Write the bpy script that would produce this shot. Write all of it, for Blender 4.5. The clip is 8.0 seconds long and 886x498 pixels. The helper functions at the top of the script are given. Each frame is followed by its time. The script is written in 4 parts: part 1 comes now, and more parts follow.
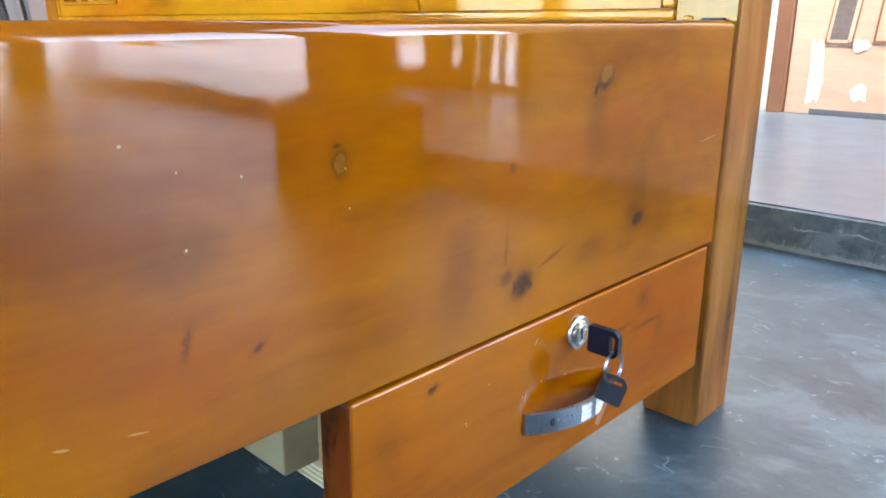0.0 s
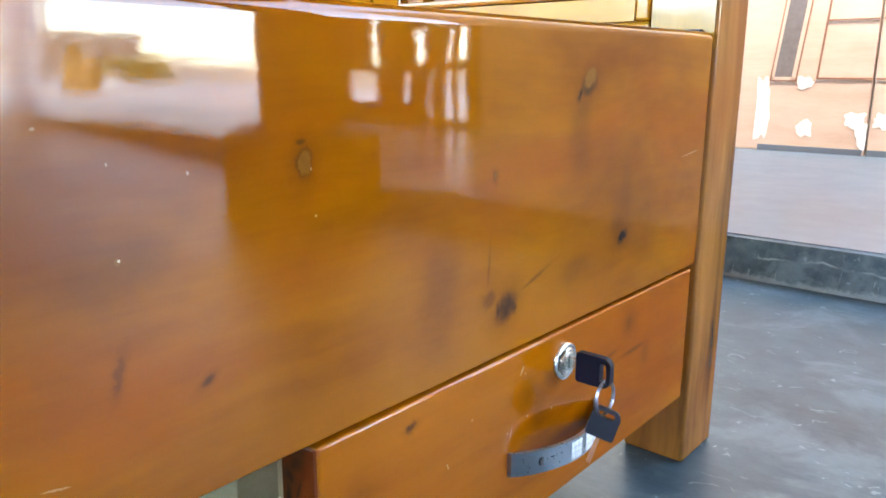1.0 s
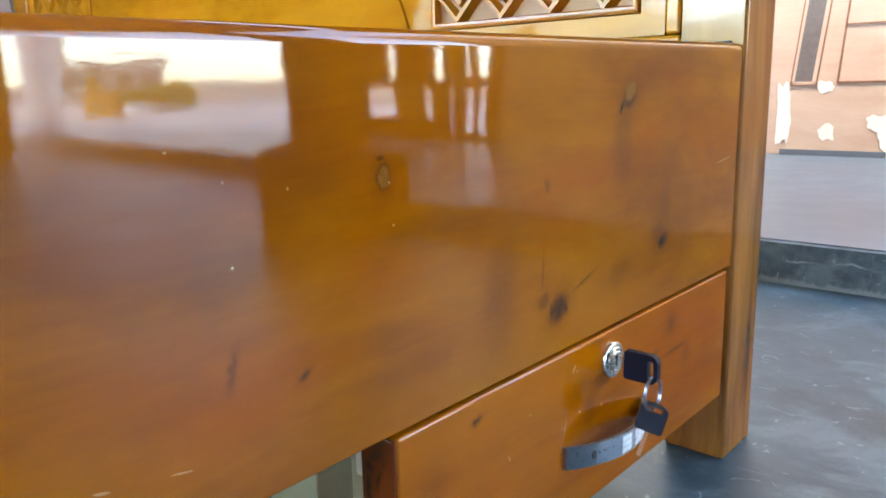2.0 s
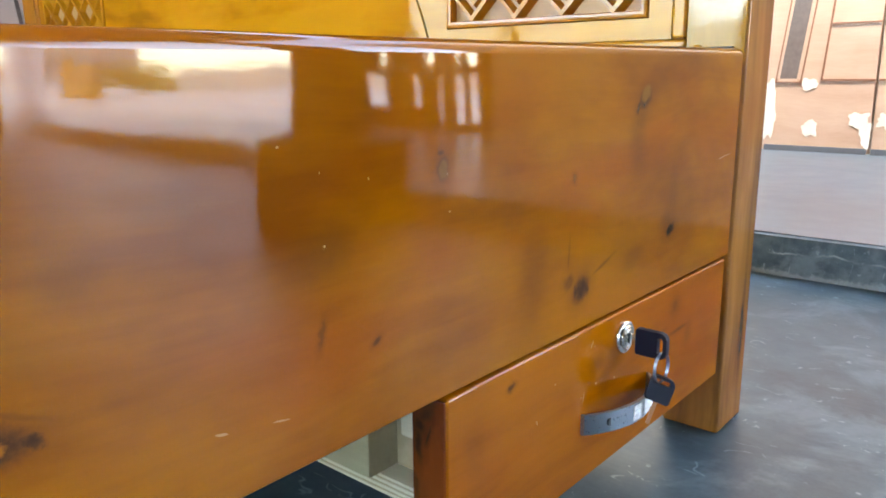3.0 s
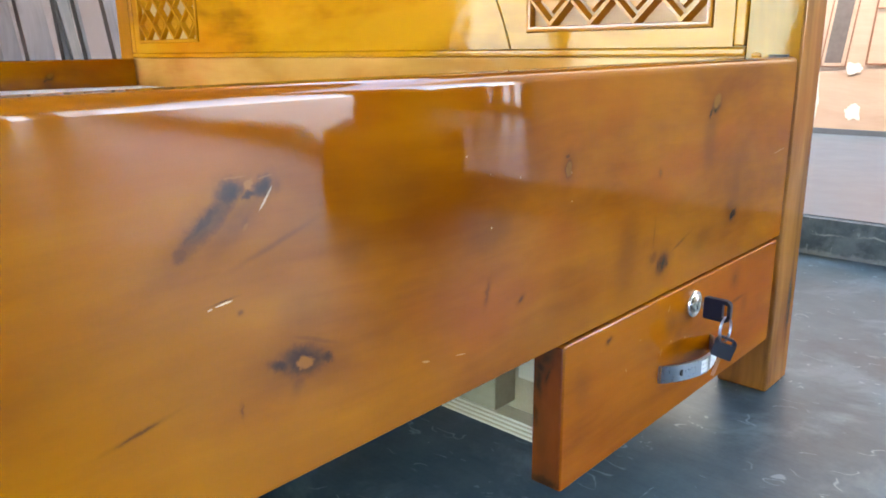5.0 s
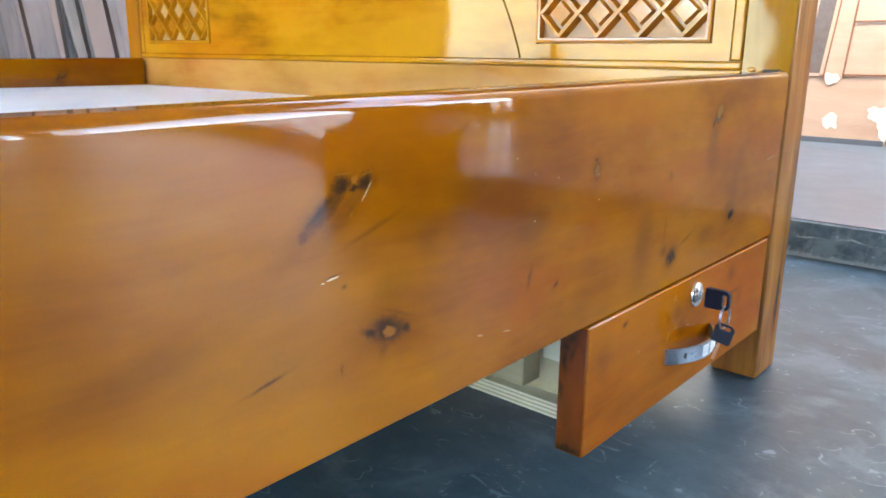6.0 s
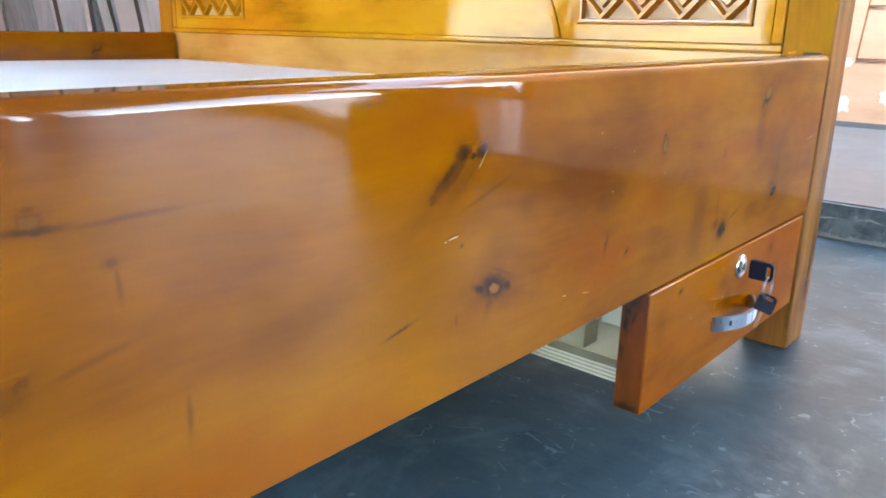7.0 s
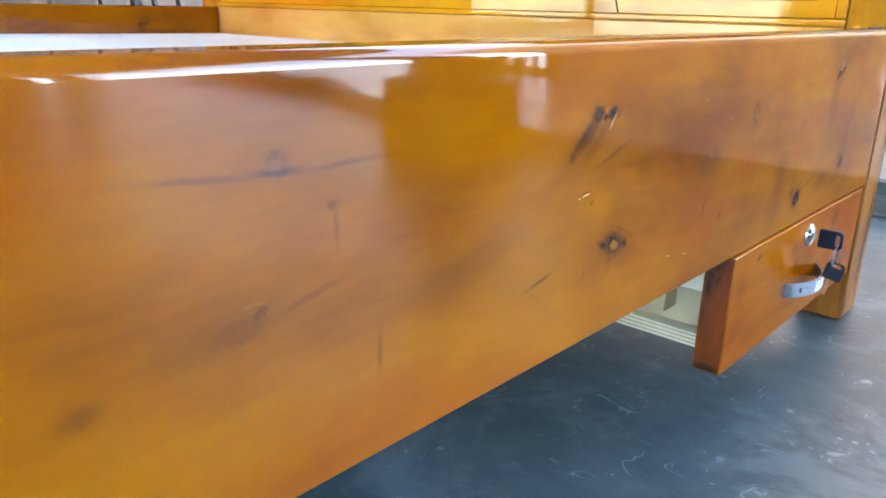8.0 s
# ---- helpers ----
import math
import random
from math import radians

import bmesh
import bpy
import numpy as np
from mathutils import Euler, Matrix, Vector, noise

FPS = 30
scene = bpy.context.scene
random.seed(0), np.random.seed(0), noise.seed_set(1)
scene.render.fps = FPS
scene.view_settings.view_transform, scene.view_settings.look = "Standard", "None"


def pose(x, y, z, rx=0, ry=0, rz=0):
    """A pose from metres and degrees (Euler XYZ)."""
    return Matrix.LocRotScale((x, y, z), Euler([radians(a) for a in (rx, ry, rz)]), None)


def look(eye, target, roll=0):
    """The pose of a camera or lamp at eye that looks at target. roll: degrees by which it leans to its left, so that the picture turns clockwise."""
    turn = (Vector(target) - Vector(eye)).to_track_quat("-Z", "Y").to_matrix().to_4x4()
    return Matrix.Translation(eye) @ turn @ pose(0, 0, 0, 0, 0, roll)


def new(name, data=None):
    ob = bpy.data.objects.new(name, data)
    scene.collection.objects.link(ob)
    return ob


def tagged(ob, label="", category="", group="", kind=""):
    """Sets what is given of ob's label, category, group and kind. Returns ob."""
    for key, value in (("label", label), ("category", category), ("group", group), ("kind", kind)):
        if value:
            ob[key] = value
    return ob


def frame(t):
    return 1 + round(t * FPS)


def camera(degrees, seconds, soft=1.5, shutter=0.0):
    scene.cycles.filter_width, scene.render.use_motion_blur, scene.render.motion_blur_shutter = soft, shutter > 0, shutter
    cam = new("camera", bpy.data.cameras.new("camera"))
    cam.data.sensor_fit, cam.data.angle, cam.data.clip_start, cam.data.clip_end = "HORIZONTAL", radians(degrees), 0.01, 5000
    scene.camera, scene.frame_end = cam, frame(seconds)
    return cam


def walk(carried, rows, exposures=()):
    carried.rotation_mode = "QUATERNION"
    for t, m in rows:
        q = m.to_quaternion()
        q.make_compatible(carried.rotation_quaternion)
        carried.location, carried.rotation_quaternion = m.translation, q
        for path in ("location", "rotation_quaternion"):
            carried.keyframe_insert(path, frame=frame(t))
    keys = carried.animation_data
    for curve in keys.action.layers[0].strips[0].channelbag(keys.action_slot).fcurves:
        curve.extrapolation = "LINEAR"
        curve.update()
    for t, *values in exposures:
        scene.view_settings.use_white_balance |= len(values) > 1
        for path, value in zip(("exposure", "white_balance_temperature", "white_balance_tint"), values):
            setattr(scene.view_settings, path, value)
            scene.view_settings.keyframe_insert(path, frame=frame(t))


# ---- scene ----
cam = camera(60.5, 8.0, 1.8)
PATH = [
    (0, (0.041, 0.026, 0.413), (-1.293, 1.406, -0.149), 0.3),
    (0.5, (0.017, 0.037, 0.391), (-1.261, 1.489, -0.118), 0.9),
    (1, (-0.003, 0.052, 0.384), (-1.265, 1.536, -0.07), 0.3),
    (1.5, (-0.003, 0.045, 0.383), (-1.294, 1.519, -0.015), -0.6),
    (2, (0.0, 0.011, 0.387), (-1.305, 1.468, -0.031), -1.4),
    (2.2, (-0.001, -0.002, 0.392), (-1.302, 1.458, -0.029), -1.5),
    (3.3, (0.014, -0.072, 0.399), (-1.247, 1.412, -0.054), -0.1),
    (3.5, (0.022, -0.083, 0.406), (-1.253, 1.385, -0.062), 0.1),
    (4, (0.045, -0.12, 0.423), (-1.245, 1.327, -0.072), -0.2),
    (4.5, (0.042, -0.161, 0.42), (-1.298, 1.232, -0.096), -0.9),
    (4.7, (0.036, -0.175, 0.422), (-1.296, 1.234, -0.081), -0.9),
    (5.8, (0.05, -0.272, 0.44), (-1.239, 1.171, -0.07), 0.6),
    (6, (0.049, -0.289, 0.438), (-1.228, 1.167, -0.061), 0.6),
    (6.5, (0.039, -0.325, 0.436), (-1.218, 1.138, -0.091), 1.7),
    (7, (0.027, -0.371, 0.438), (-1.236, 1.079, -0.113), 1.4),
    (7.5, (0.0, -0.408, 0.426), (-1.269, 1.033, -0.133), 2.1),
    (8, (-0.014, -0.45, 0.428), (-1.281, 0.977, -0.173), 1.7),
]
EXPOSURES = [(0, 5.38, 7350, 7), (0.5, 5.36, 7350, 7), (1, 5.29, 7300, 7), (1.3, 5.19, 7100, 7), (1.5, 4.96, 6900, 7), (2, 4.97, 7150, 7), (3.5, 5.12, 7850, 8), (4.5, 5.22, 7850, 8), (6, 5.20, 7400, 7), (6.5, 5.22, 7400, 7), (7, 5.27, 7350, 7), (8, 5.47, 7150, 7)]
walk(cam, [(t, look(eye, target, roll)) for t, eye, target, roll in PATH], EXPOSURES)

# ---- world and light ----
world = bpy.data.worlds.new("sky")
world.use_nodes = True
scene.world = world
wn = world.node_tree.nodes
sky = wn.new("ShaderNodeTexSky")
sky.sky_type = "NISHITA"
sky.sun_disc = False
sky.sun_elevation = radians(68)
sky.sun_rotation = radians(156)
sky.dust_density = 0.3
sky.air_density = 0.8
wn["Background"].inputs["Strength"].default_value = 0.15
haze = wn.new("ShaderNodeHueSaturation")   # a hazy white sky
haze.inputs["Saturation"].default_value = 0.9
world.node_tree.links.new(sky.outputs["Color"], haze.inputs["Color"])
world.node_tree.links.new(haze.outputs["Color"], wn["Background"].inputs["Color"])
sun_data = bpy.data.lights.new("sun", "SUN")
sun_data.energy = 1.1
sun_data.angle = radians(20)
sun_data.color = (1.0, 0.97, 0.93)
sun = new("sun", sun_data)
sun.matrix_world = look((1.5, -3.3, 9), (0, 0, 0))

# ---- numbers of the plan ----
RX = -0.2715          # outer face of the bed's side rail
Y0 = 0.74             # front face of the headboard posts
BASE = (RX, Y0, 0.0)
STEP_Y, STEP_Z = 1.51, 0.078


# ---- building blocks ----
def box(bm, x0, x1, y0, y1, z0, z1, bevel=0.0, segments=2):
    made = bmesh.ops.create_cube(bm, size=1.0, matrix=Matrix.LocRotScale(
        ((x0 + x1) / 2, (y0 + y1) / 2, (z0 + z1) / 2), None, (abs(x1 - x0), abs(y1 - y0), abs(z1 - z0))))
    if bevel > 0:
        edges = list({e for v in made["verts"] for e in v.link_edges})
        bmesh.ops.bevel(bm, geom=edges, offset=bevel, segments=segments, profile=0.5, affect="EDGES")
        bm.normal_update()
        layer = bm.faces.layers.int.get("flat")
        if layer is None:
            layer = bm.faces.layers.int.new("flat")
        for f in bm.faces:
            if max(abs(c) for c in f.normal) > 0.9999:
                f[layer] = 1
    return bm


def tube(bm, a, b, r, r2=None, n=24):
    a, b = Vector(a), Vector(b)
    d = b - a
    m = Matrix.Translation((a + b) / 2) @ d.to_track_quat("Z", "Y").to_matrix().to_4x4()
    bmesh.ops.create_cone(bm, cap_ends=True, segments=n, radius1=r, radius2=r if r2 is None else r2, depth=d.length, matrix=m)
    return bm


def prism(bm, outline, place):
    """A closed solid: outline is a list of (u, v); place(u, v, side) gives the point on side 0 or 1."""
    front = [bm.verts.new(place(u, v, 0)) for u, v in outline]
    back = [bm.verts.new(place(u, v, 1)) for u, v in outline]
    bm.faces.new(front)
    bm.faces.new(back[::-1])
    n = len(outline)
    for k in range(n):
        bm.faces.new((front[k], back[k], back[(k + 1) % n], front[(k + 1) % n]))
    bmesh.ops.recalc_face_normals(bm, faces=bm.faces)
    return bm


def mesh_of(name, bm, material, base=(0, 0, 0), smooth=True):
    bmesh.ops.translate(bm, verts=bm.verts, vec=-Vector(base))
    me = bpy.data.meshes.new(name)
    layer = bm.faces.layers.int.get("flat")
    flat = [layer is not None and f[layer] == 1 for f in bm.faces]
    bm.to_mesh(me)
    bm.free()
    me.materials.append(material)
    if smooth:
        me.set_sharp_from_angle(angle=radians(35))
        for p, level in zip(me.polygons, flat):
            p.use_smooth = not level
    return me


def thing(name, base, label, category, group="", kind=""):
    ob = new(name)
    ob.location = base
    ob.empty_display_size = 0.05
    return tagged(ob, label, category, group, kind)


def part(name, bm, material, parent, label="", base=None):
    """One mesh object under a thing or a part; bm is in world metres, base the place of the thing's Empty."""
    top = parent
    while top.parent:
        top = top.parent
    ob = new(name, mesh_of(name, bm, material, base or top.location))
    ob.parent = parent
    return tagged(ob, label)


def solid(name, bm, material, label, category, group="", kind="", base=None):
    """A thing that is one mesh."""
    if base is None:
        lo = [min(v.co[k] for v in bm.verts) for k in range(3)]
        hi = [max(v.co[k] for v in bm.verts) for k in range(3)]
        base = ((lo[0] + hi[0]) / 2, (lo[1] + hi[1]) / 2, lo[2])
    ob = new(name, mesh_of(name, bm, material, base))
    ob.location = base
    return tagged(ob, label, category, group, kind)


# ---- materials ----
class Nodes:
    def __init__(self, name):
        self.material = bpy.data.materials.new(name)
        self.material.use_nodes = True
        self.tree = self.material.node_tree
        self.bsdf = self.tree.nodes["Principled BSDF"]
        self.coords = self.tree.nodes.new("ShaderNodeTexCoord").outputs["Object"]

    def link(self, a, b):
        self.tree.links.new(a, b)

    def put(self, node, key, value):
        if isinstance(value, bpy.types.NodeSocket):
            self.link(value, node.inputs[key])
        else:
            node.inputs[key].default_value = value

    def set(self, key, value):
        self.put(self.bsdf, key, value)

    def math(self, op, a, b=0.0, clamp=False):
        n = self.tree.nodes.new("ShaderNodeMath")
        n.operation, n.use_clamp = op, clamp
        self.put(n, 0, a)
        self.put(n, 1, b)
        return n.outputs[0]

    def vec(self, op, a, b=(0, 0, 0)):
        n = self.tree.nodes.new("ShaderNodeVectorMath")
        n.operation = op
        self.put(n, 0, a)
        self.put(n, 1, b)
        return n.outputs["Value"] if op in ("LENGTH", "DISTANCE", "DOT_PRODUCT") else n.outputs["Vector"]

    def mapping(self, v, scale=(1, 1, 1), rot=(0, 0, 0), loc=(0, 0, 0)):
        n = self.tree.nodes.new("ShaderNodeMapping")
        self.put(n, "Vector", v)
        n.inputs["Scale"].default_value = scale
        n.inputs["Rotation"].default_value = rot
        n.inputs["Location"].default_value = loc
        return n.outputs[0]

    def noise(self, v, scale, detail=4.0, rough=0.55, distortion=0.0, color=False):
        n = self.tree.nodes.new("ShaderNodeTexNoise")
        self.put(n, "Vector", v)
        n.inputs["Scale"].default_value = scale
        n.inputs["Detail"].default_value = detail
        n.inputs["Roughness"].default_value = rough
        n.inputs["Distortion"].default_value = distortion
        return n.outputs["Color" if color else "Fac"]

    def voronoi(self, v, scale, feature="F1", output="Distance"):
        n = self.tree.nodes.new("ShaderNodeTexVoronoi")
        n.feature = feature
        self.put(n, "Vector", v)
        n.inputs["Scale"].default_value = scale
        return n.outputs[output]

    def ramp(self, fac, stops):
        n = self.tree.nodes.new("ShaderNodeValToRGB")
        self.put(n, 0, fac)
        el = n.color_ramp.elements
        while len(el) < len(stops):
            el.new(0.5)
        for e, (p, c) in zip(el, stops):
            e.position = p
            e.color = (*c, 1) if isinstance(c, tuple) else (c, c, c, 1)
        return n.outputs["Color"]

    def span(self, v, a, b, c=0.0, d=1.0, smooth=True):
        n = self.tree.nodes.new("ShaderNodeMapRange")
        n.interpolation_type = "SMOOTHSTEP" if smooth else "LINEAR"
        self.put(n, 0, v)
        for k, x in zip((1, 2, 3, 4), (a, b, c, d)):
            n.inputs[k].default_value = x
        return n.outputs[0]

    def mix(self, fac, a, b, kind="MIX"):
        n = self.tree.nodes.new("ShaderNodeMix")
        n.data_type, n.blend_type = "RGBA", kind
        self.put(n, 0, fac)
        for k, c in ((6, a), (7, b)):
            self.put(n, k, (*c, 1) if isinstance(c, tuple) else c)
        return n.outputs[2]

    def bump(self, height, strength, distance, normal=None):
        n = self.tree.nodes.new("ShaderNodeBump")
        n.inputs["Strength"].default_value = strength
        n.inputs["Distance"].default_value = distance
        self.put(n, "Height", height)
        if normal is not None:
            self.link(normal, n.inputs["Normal"])
        return n.outputs[0]

    def island(self):
        return self.tree.nodes.new("ShaderNodeNewGeometry").outputs["Random Per Island"]

    def chance(self):
        return self.tree.nodes.new("ShaderNodeObjectInfo").outputs["Random"]


def plain(name, color, rough=0.5, metal=0.0, vary=0.15, scale=20.0, bump=0.05, coat=0.0):
    """Paint, plastic or metal with some dirt and fine relief."""
    m = Nodes(name)
    big = m.noise(m.coords, scale * 0.2, 3)
    fine = m.noise(m.coords, scale * 6, 4)
    dark = tuple(c * (1 - vary) for c in color)
    lite = tuple(min(1, c * (1 + vary)) for c in color)
    m.set("Base Color", m.ramp(m.math("ADD", m.math("MULTIPLY", big, 0.7), m.math("MULTIPLY", fine, 0.3)), [(0.3, dark), (0.7, lite)]))
    m.set("Roughness", m.span(fine, 0.2, 0.8, rough * 0.85, min(1, rough * 1.2)))
    m.set("Metallic", metal)
    m.set("Coat Weight", coat)
    m.set("Coat Roughness", 0.05)
    m.set("Normal", m.bump(fine, bump, 0.002))
    return m.material


def wood(name, dark, mid, lite, axis="y", size=1.0, marks=(), coat=0.52, coat_rough=0.03, rough=0.45, wave=0.16, blotch=0.5, contrast=1.0, random_tone=0.0, streak=0.30, grain=0.06, end=False):
    """Sawn board, grain along axis, with its own knots and cracks; marks: (y, z, half length, half height, tilt, depth, heart, heart y, heart z);
    on an end face, end=True, they count along x instead of y."""
    m = Nodes(name)
    long_, across = 1.6 / size, 26.0 / size
    sc = {"x": (long_, across, across), "y": (across, long_, across), "z": (across, across, long_)}[axis]
    seed = m.vec("ADD", m.coords, (0, 0, 0))
    if random_tone:
        r = m.chance()
        comb = m.tree.nodes.new("ShaderNodeCombineXYZ")
        for k in range(3):
            m.put(comb, k, m.math("MULTIPLY", r, 7.0 + 3 * k))
        seed = m.vec("ADD", m.coords, comb.outputs[0])
    warp = m.vec("SCALE", m.vec("SUBTRACT", m.noise(seed, 2.6 / size, 2, color=True), (0.5, 0.5, 0.5)))
    warp.node.inputs["Scale"].default_value = 0.06 * size
    bent = m.vec("ADD", seed, warp)
    figure = m.noise(m.mapping(bent, sc), 1.0, 5, 0.6)
    fibre = m.noise(m.mapping(bent, tuple(9 * s for s in sc)), 1.0, 3, 0.6)
    soft = {"x": (4, 9, 9), "y": (9, 4, 9), "z": (9, 9, 4)}[axis]
    cloud = m.noise(m.mapping(m.vec("ADD", bent, (3.1, 1.7, 0.4)), tuple(k / size for k in soft)), 1.0, 4, 0.55)
    f = m.math("ADD", m.math("MULTIPLY", figure, streak), m.math("MULTIPLY", fibre, grain if coat else 0.15))
    f = m.math("ADD", f, m.math("MULTIPLY", cloud, blotch))
    mean = 0.5 * (streak + (grain if coat else 0.15) + blotch)
    half = 0.16 / contrast
    color = m.ramp(f, [(mean - half, dark), (mean, mid), (mean + half, lite)])
    height = fibre
    if coat:
        # the varnish runs redder in some patches and more golden in others
        flush = m.noise(m.mapping(m.vec("ADD", bent, (7.7, 2.2, 5.1)), tuple(0.75 * k / size for k in soft)), 1.0, 3, 0.55)
        color = m.mix(m.math("MULTIPLY", m.span(flush, 0.48, 0.66), 0.55), color, tuple(c * k for c, k in zip(mid, (1.10, 0.80, 1.0))))
        color = m.mix(m.math("MULTIPLY", m.span(flush, 0.50, 0.34), 0.45), color, tuple(c * k for c, k in zip(mid, (1.00, 1.16, 1.2))))
    if marks:
        rag = m.vec("SCALE", m.vec("SUBTRACT", m.noise(m.coords, 130.0, 6, 0.72, color=True), (0.5, 0.5, 0.5)))
        rag.node.inputs["Scale"].default_value = 0.009
        torn = m.vec("ADD", m.coords, rag)
        rag2 = m.vec("SCALE", rag)
        rag2.node.inputs["Scale"].default_value = 0.25
        smooth = m.vec("ADD", m.coords, rag2)
        crumbs = m.noise(m.coords, 190.0, 3, 0.6)
        # the blemishes gather into one mask a kind: halo, brown wood, black wood, tan hearts, bare heartwood, pale flecks
        masks = {}

        def gather(kind, value):
            masks[kind] = m.math("MAXIMUM", masks[kind], value) if kind in masks else value

        for k, (y, z, a, b, tilt, depth, hollow, hy, hz) in enumerate(marks):
            if k % 24 == 23:   # the next group waits for this one, so that the shader's memory is enough
                wait = m.vec("SCALE", m.vec("ADD", masks["brown"], (0, 0, 0)))
                wait.node.inputs["Scale"].default_value = 1e-7
                torn, smooth = m.vec("ADD", torn, wait), m.vec("ADD", smooth, wait)
            place = m.tree.nodes.new("ShaderNodeMapping")
            place.vector_type = "TEXTURE"
            m.put(place, "Vector", torn if b > 0.0022 and (depth > 0.45 or hollow) else smooth)
            place.inputs["Location"].default_value = (y - BASE[0], 0, z - BASE[2]) if end else (0, y - BASE[1], z - BASE[2])
            place.inputs["Rotation"].default_value = (0, -radians(tilt), 0) if end else (radians(tilt), 0, 0)
            place.inputs["Scale"].default_value = (a, 1000, b) if end else (1000, a, b)
            d = m.vec("LENGTH", place.outputs[0])
            if depth < 0:
                gather("bare" if hollow else "pale", m.span(d, 0.65, 1.05, -depth, 0))
                continue
            strong = depth > 0.45
            deep = max(0.0, min(1.0, (depth - 0.6) / 0.3))
            gather("halo", m.span(d, 0.7, 2.4, 0.34 * depth, 0))
            gather("brown", m.span(d, 0.4 if strong else 0.2, 1.25 if strong else 1.4, depth, 0))
            if deep:
                gather("black", m.span(d, 0.15, 1.05, 0.85 * deep, 0))
            if hollow:
                gather("heart", m.span(m.vec("DISTANCE", place.outputs[0], (0, hy, hz)), 0.45, 0.85, hollow, 0))
        broken = m.span(crumbs, 0.25, 0.65, 0.78, 1.0)
        for kind, tint in (("halo", tuple(c * k for c, k in zip(dark, (0.6, 0.6, 0.9)))), ("brown", (0.085, 0.026, 0.006)), ("black", (0.022, 0.010, 0.006)),
                           ("heart", (0.21, 0.078, 0.012)), ("bare", (0.27, 0.090, 0.010)), ("pale", (0.72, 0.52, 0.30))):
            if kind in masks:
                color = m.mix(m.math("MULTIPLY", masks[kind], broken) if kind in ("brown", "black", "heart") else masks[kind], color, tint)
    if random_tone:
        tone = m.span(m.chance(), 0, 1, 1 - random_tone, 1 + random_tone * 0.6, smooth=False)
        n = m.tree.nodes.new("ShaderNodeVectorMath")
        n.operation = "SCALE"
        m.link(color, n.inputs[0])
        m.link(tone, n.inputs["Scale"])
        color = n.outputs[0]
    m.set("Base Color", color)
    m.set("Roughness", rough)
    m.set("Coat Weight", coat)
    m.set("Coat Roughness", coat_rough)
    m.set("Coat IOR", 1.72)
    if coat > 0:
        m.set("Specular IOR Level", 0.0)
        swell = m.noise(m.mapping(m.coords, (9, 5, 9)), 1.0, 2, 0.5)
        b1 = m.bump(swell, wave, 0.004)
        b2 = m.bump(m.noise(m.mapping(m.coords, (40, 24, 70)), 1.0, 6, 0.62), wave * 0.30, 0.001, b1)
        m.set("Coat Normal", b2)
    m.set("Normal", m.bump(height, 0.03 if coat else 0.3, 0.001))
    return m.material


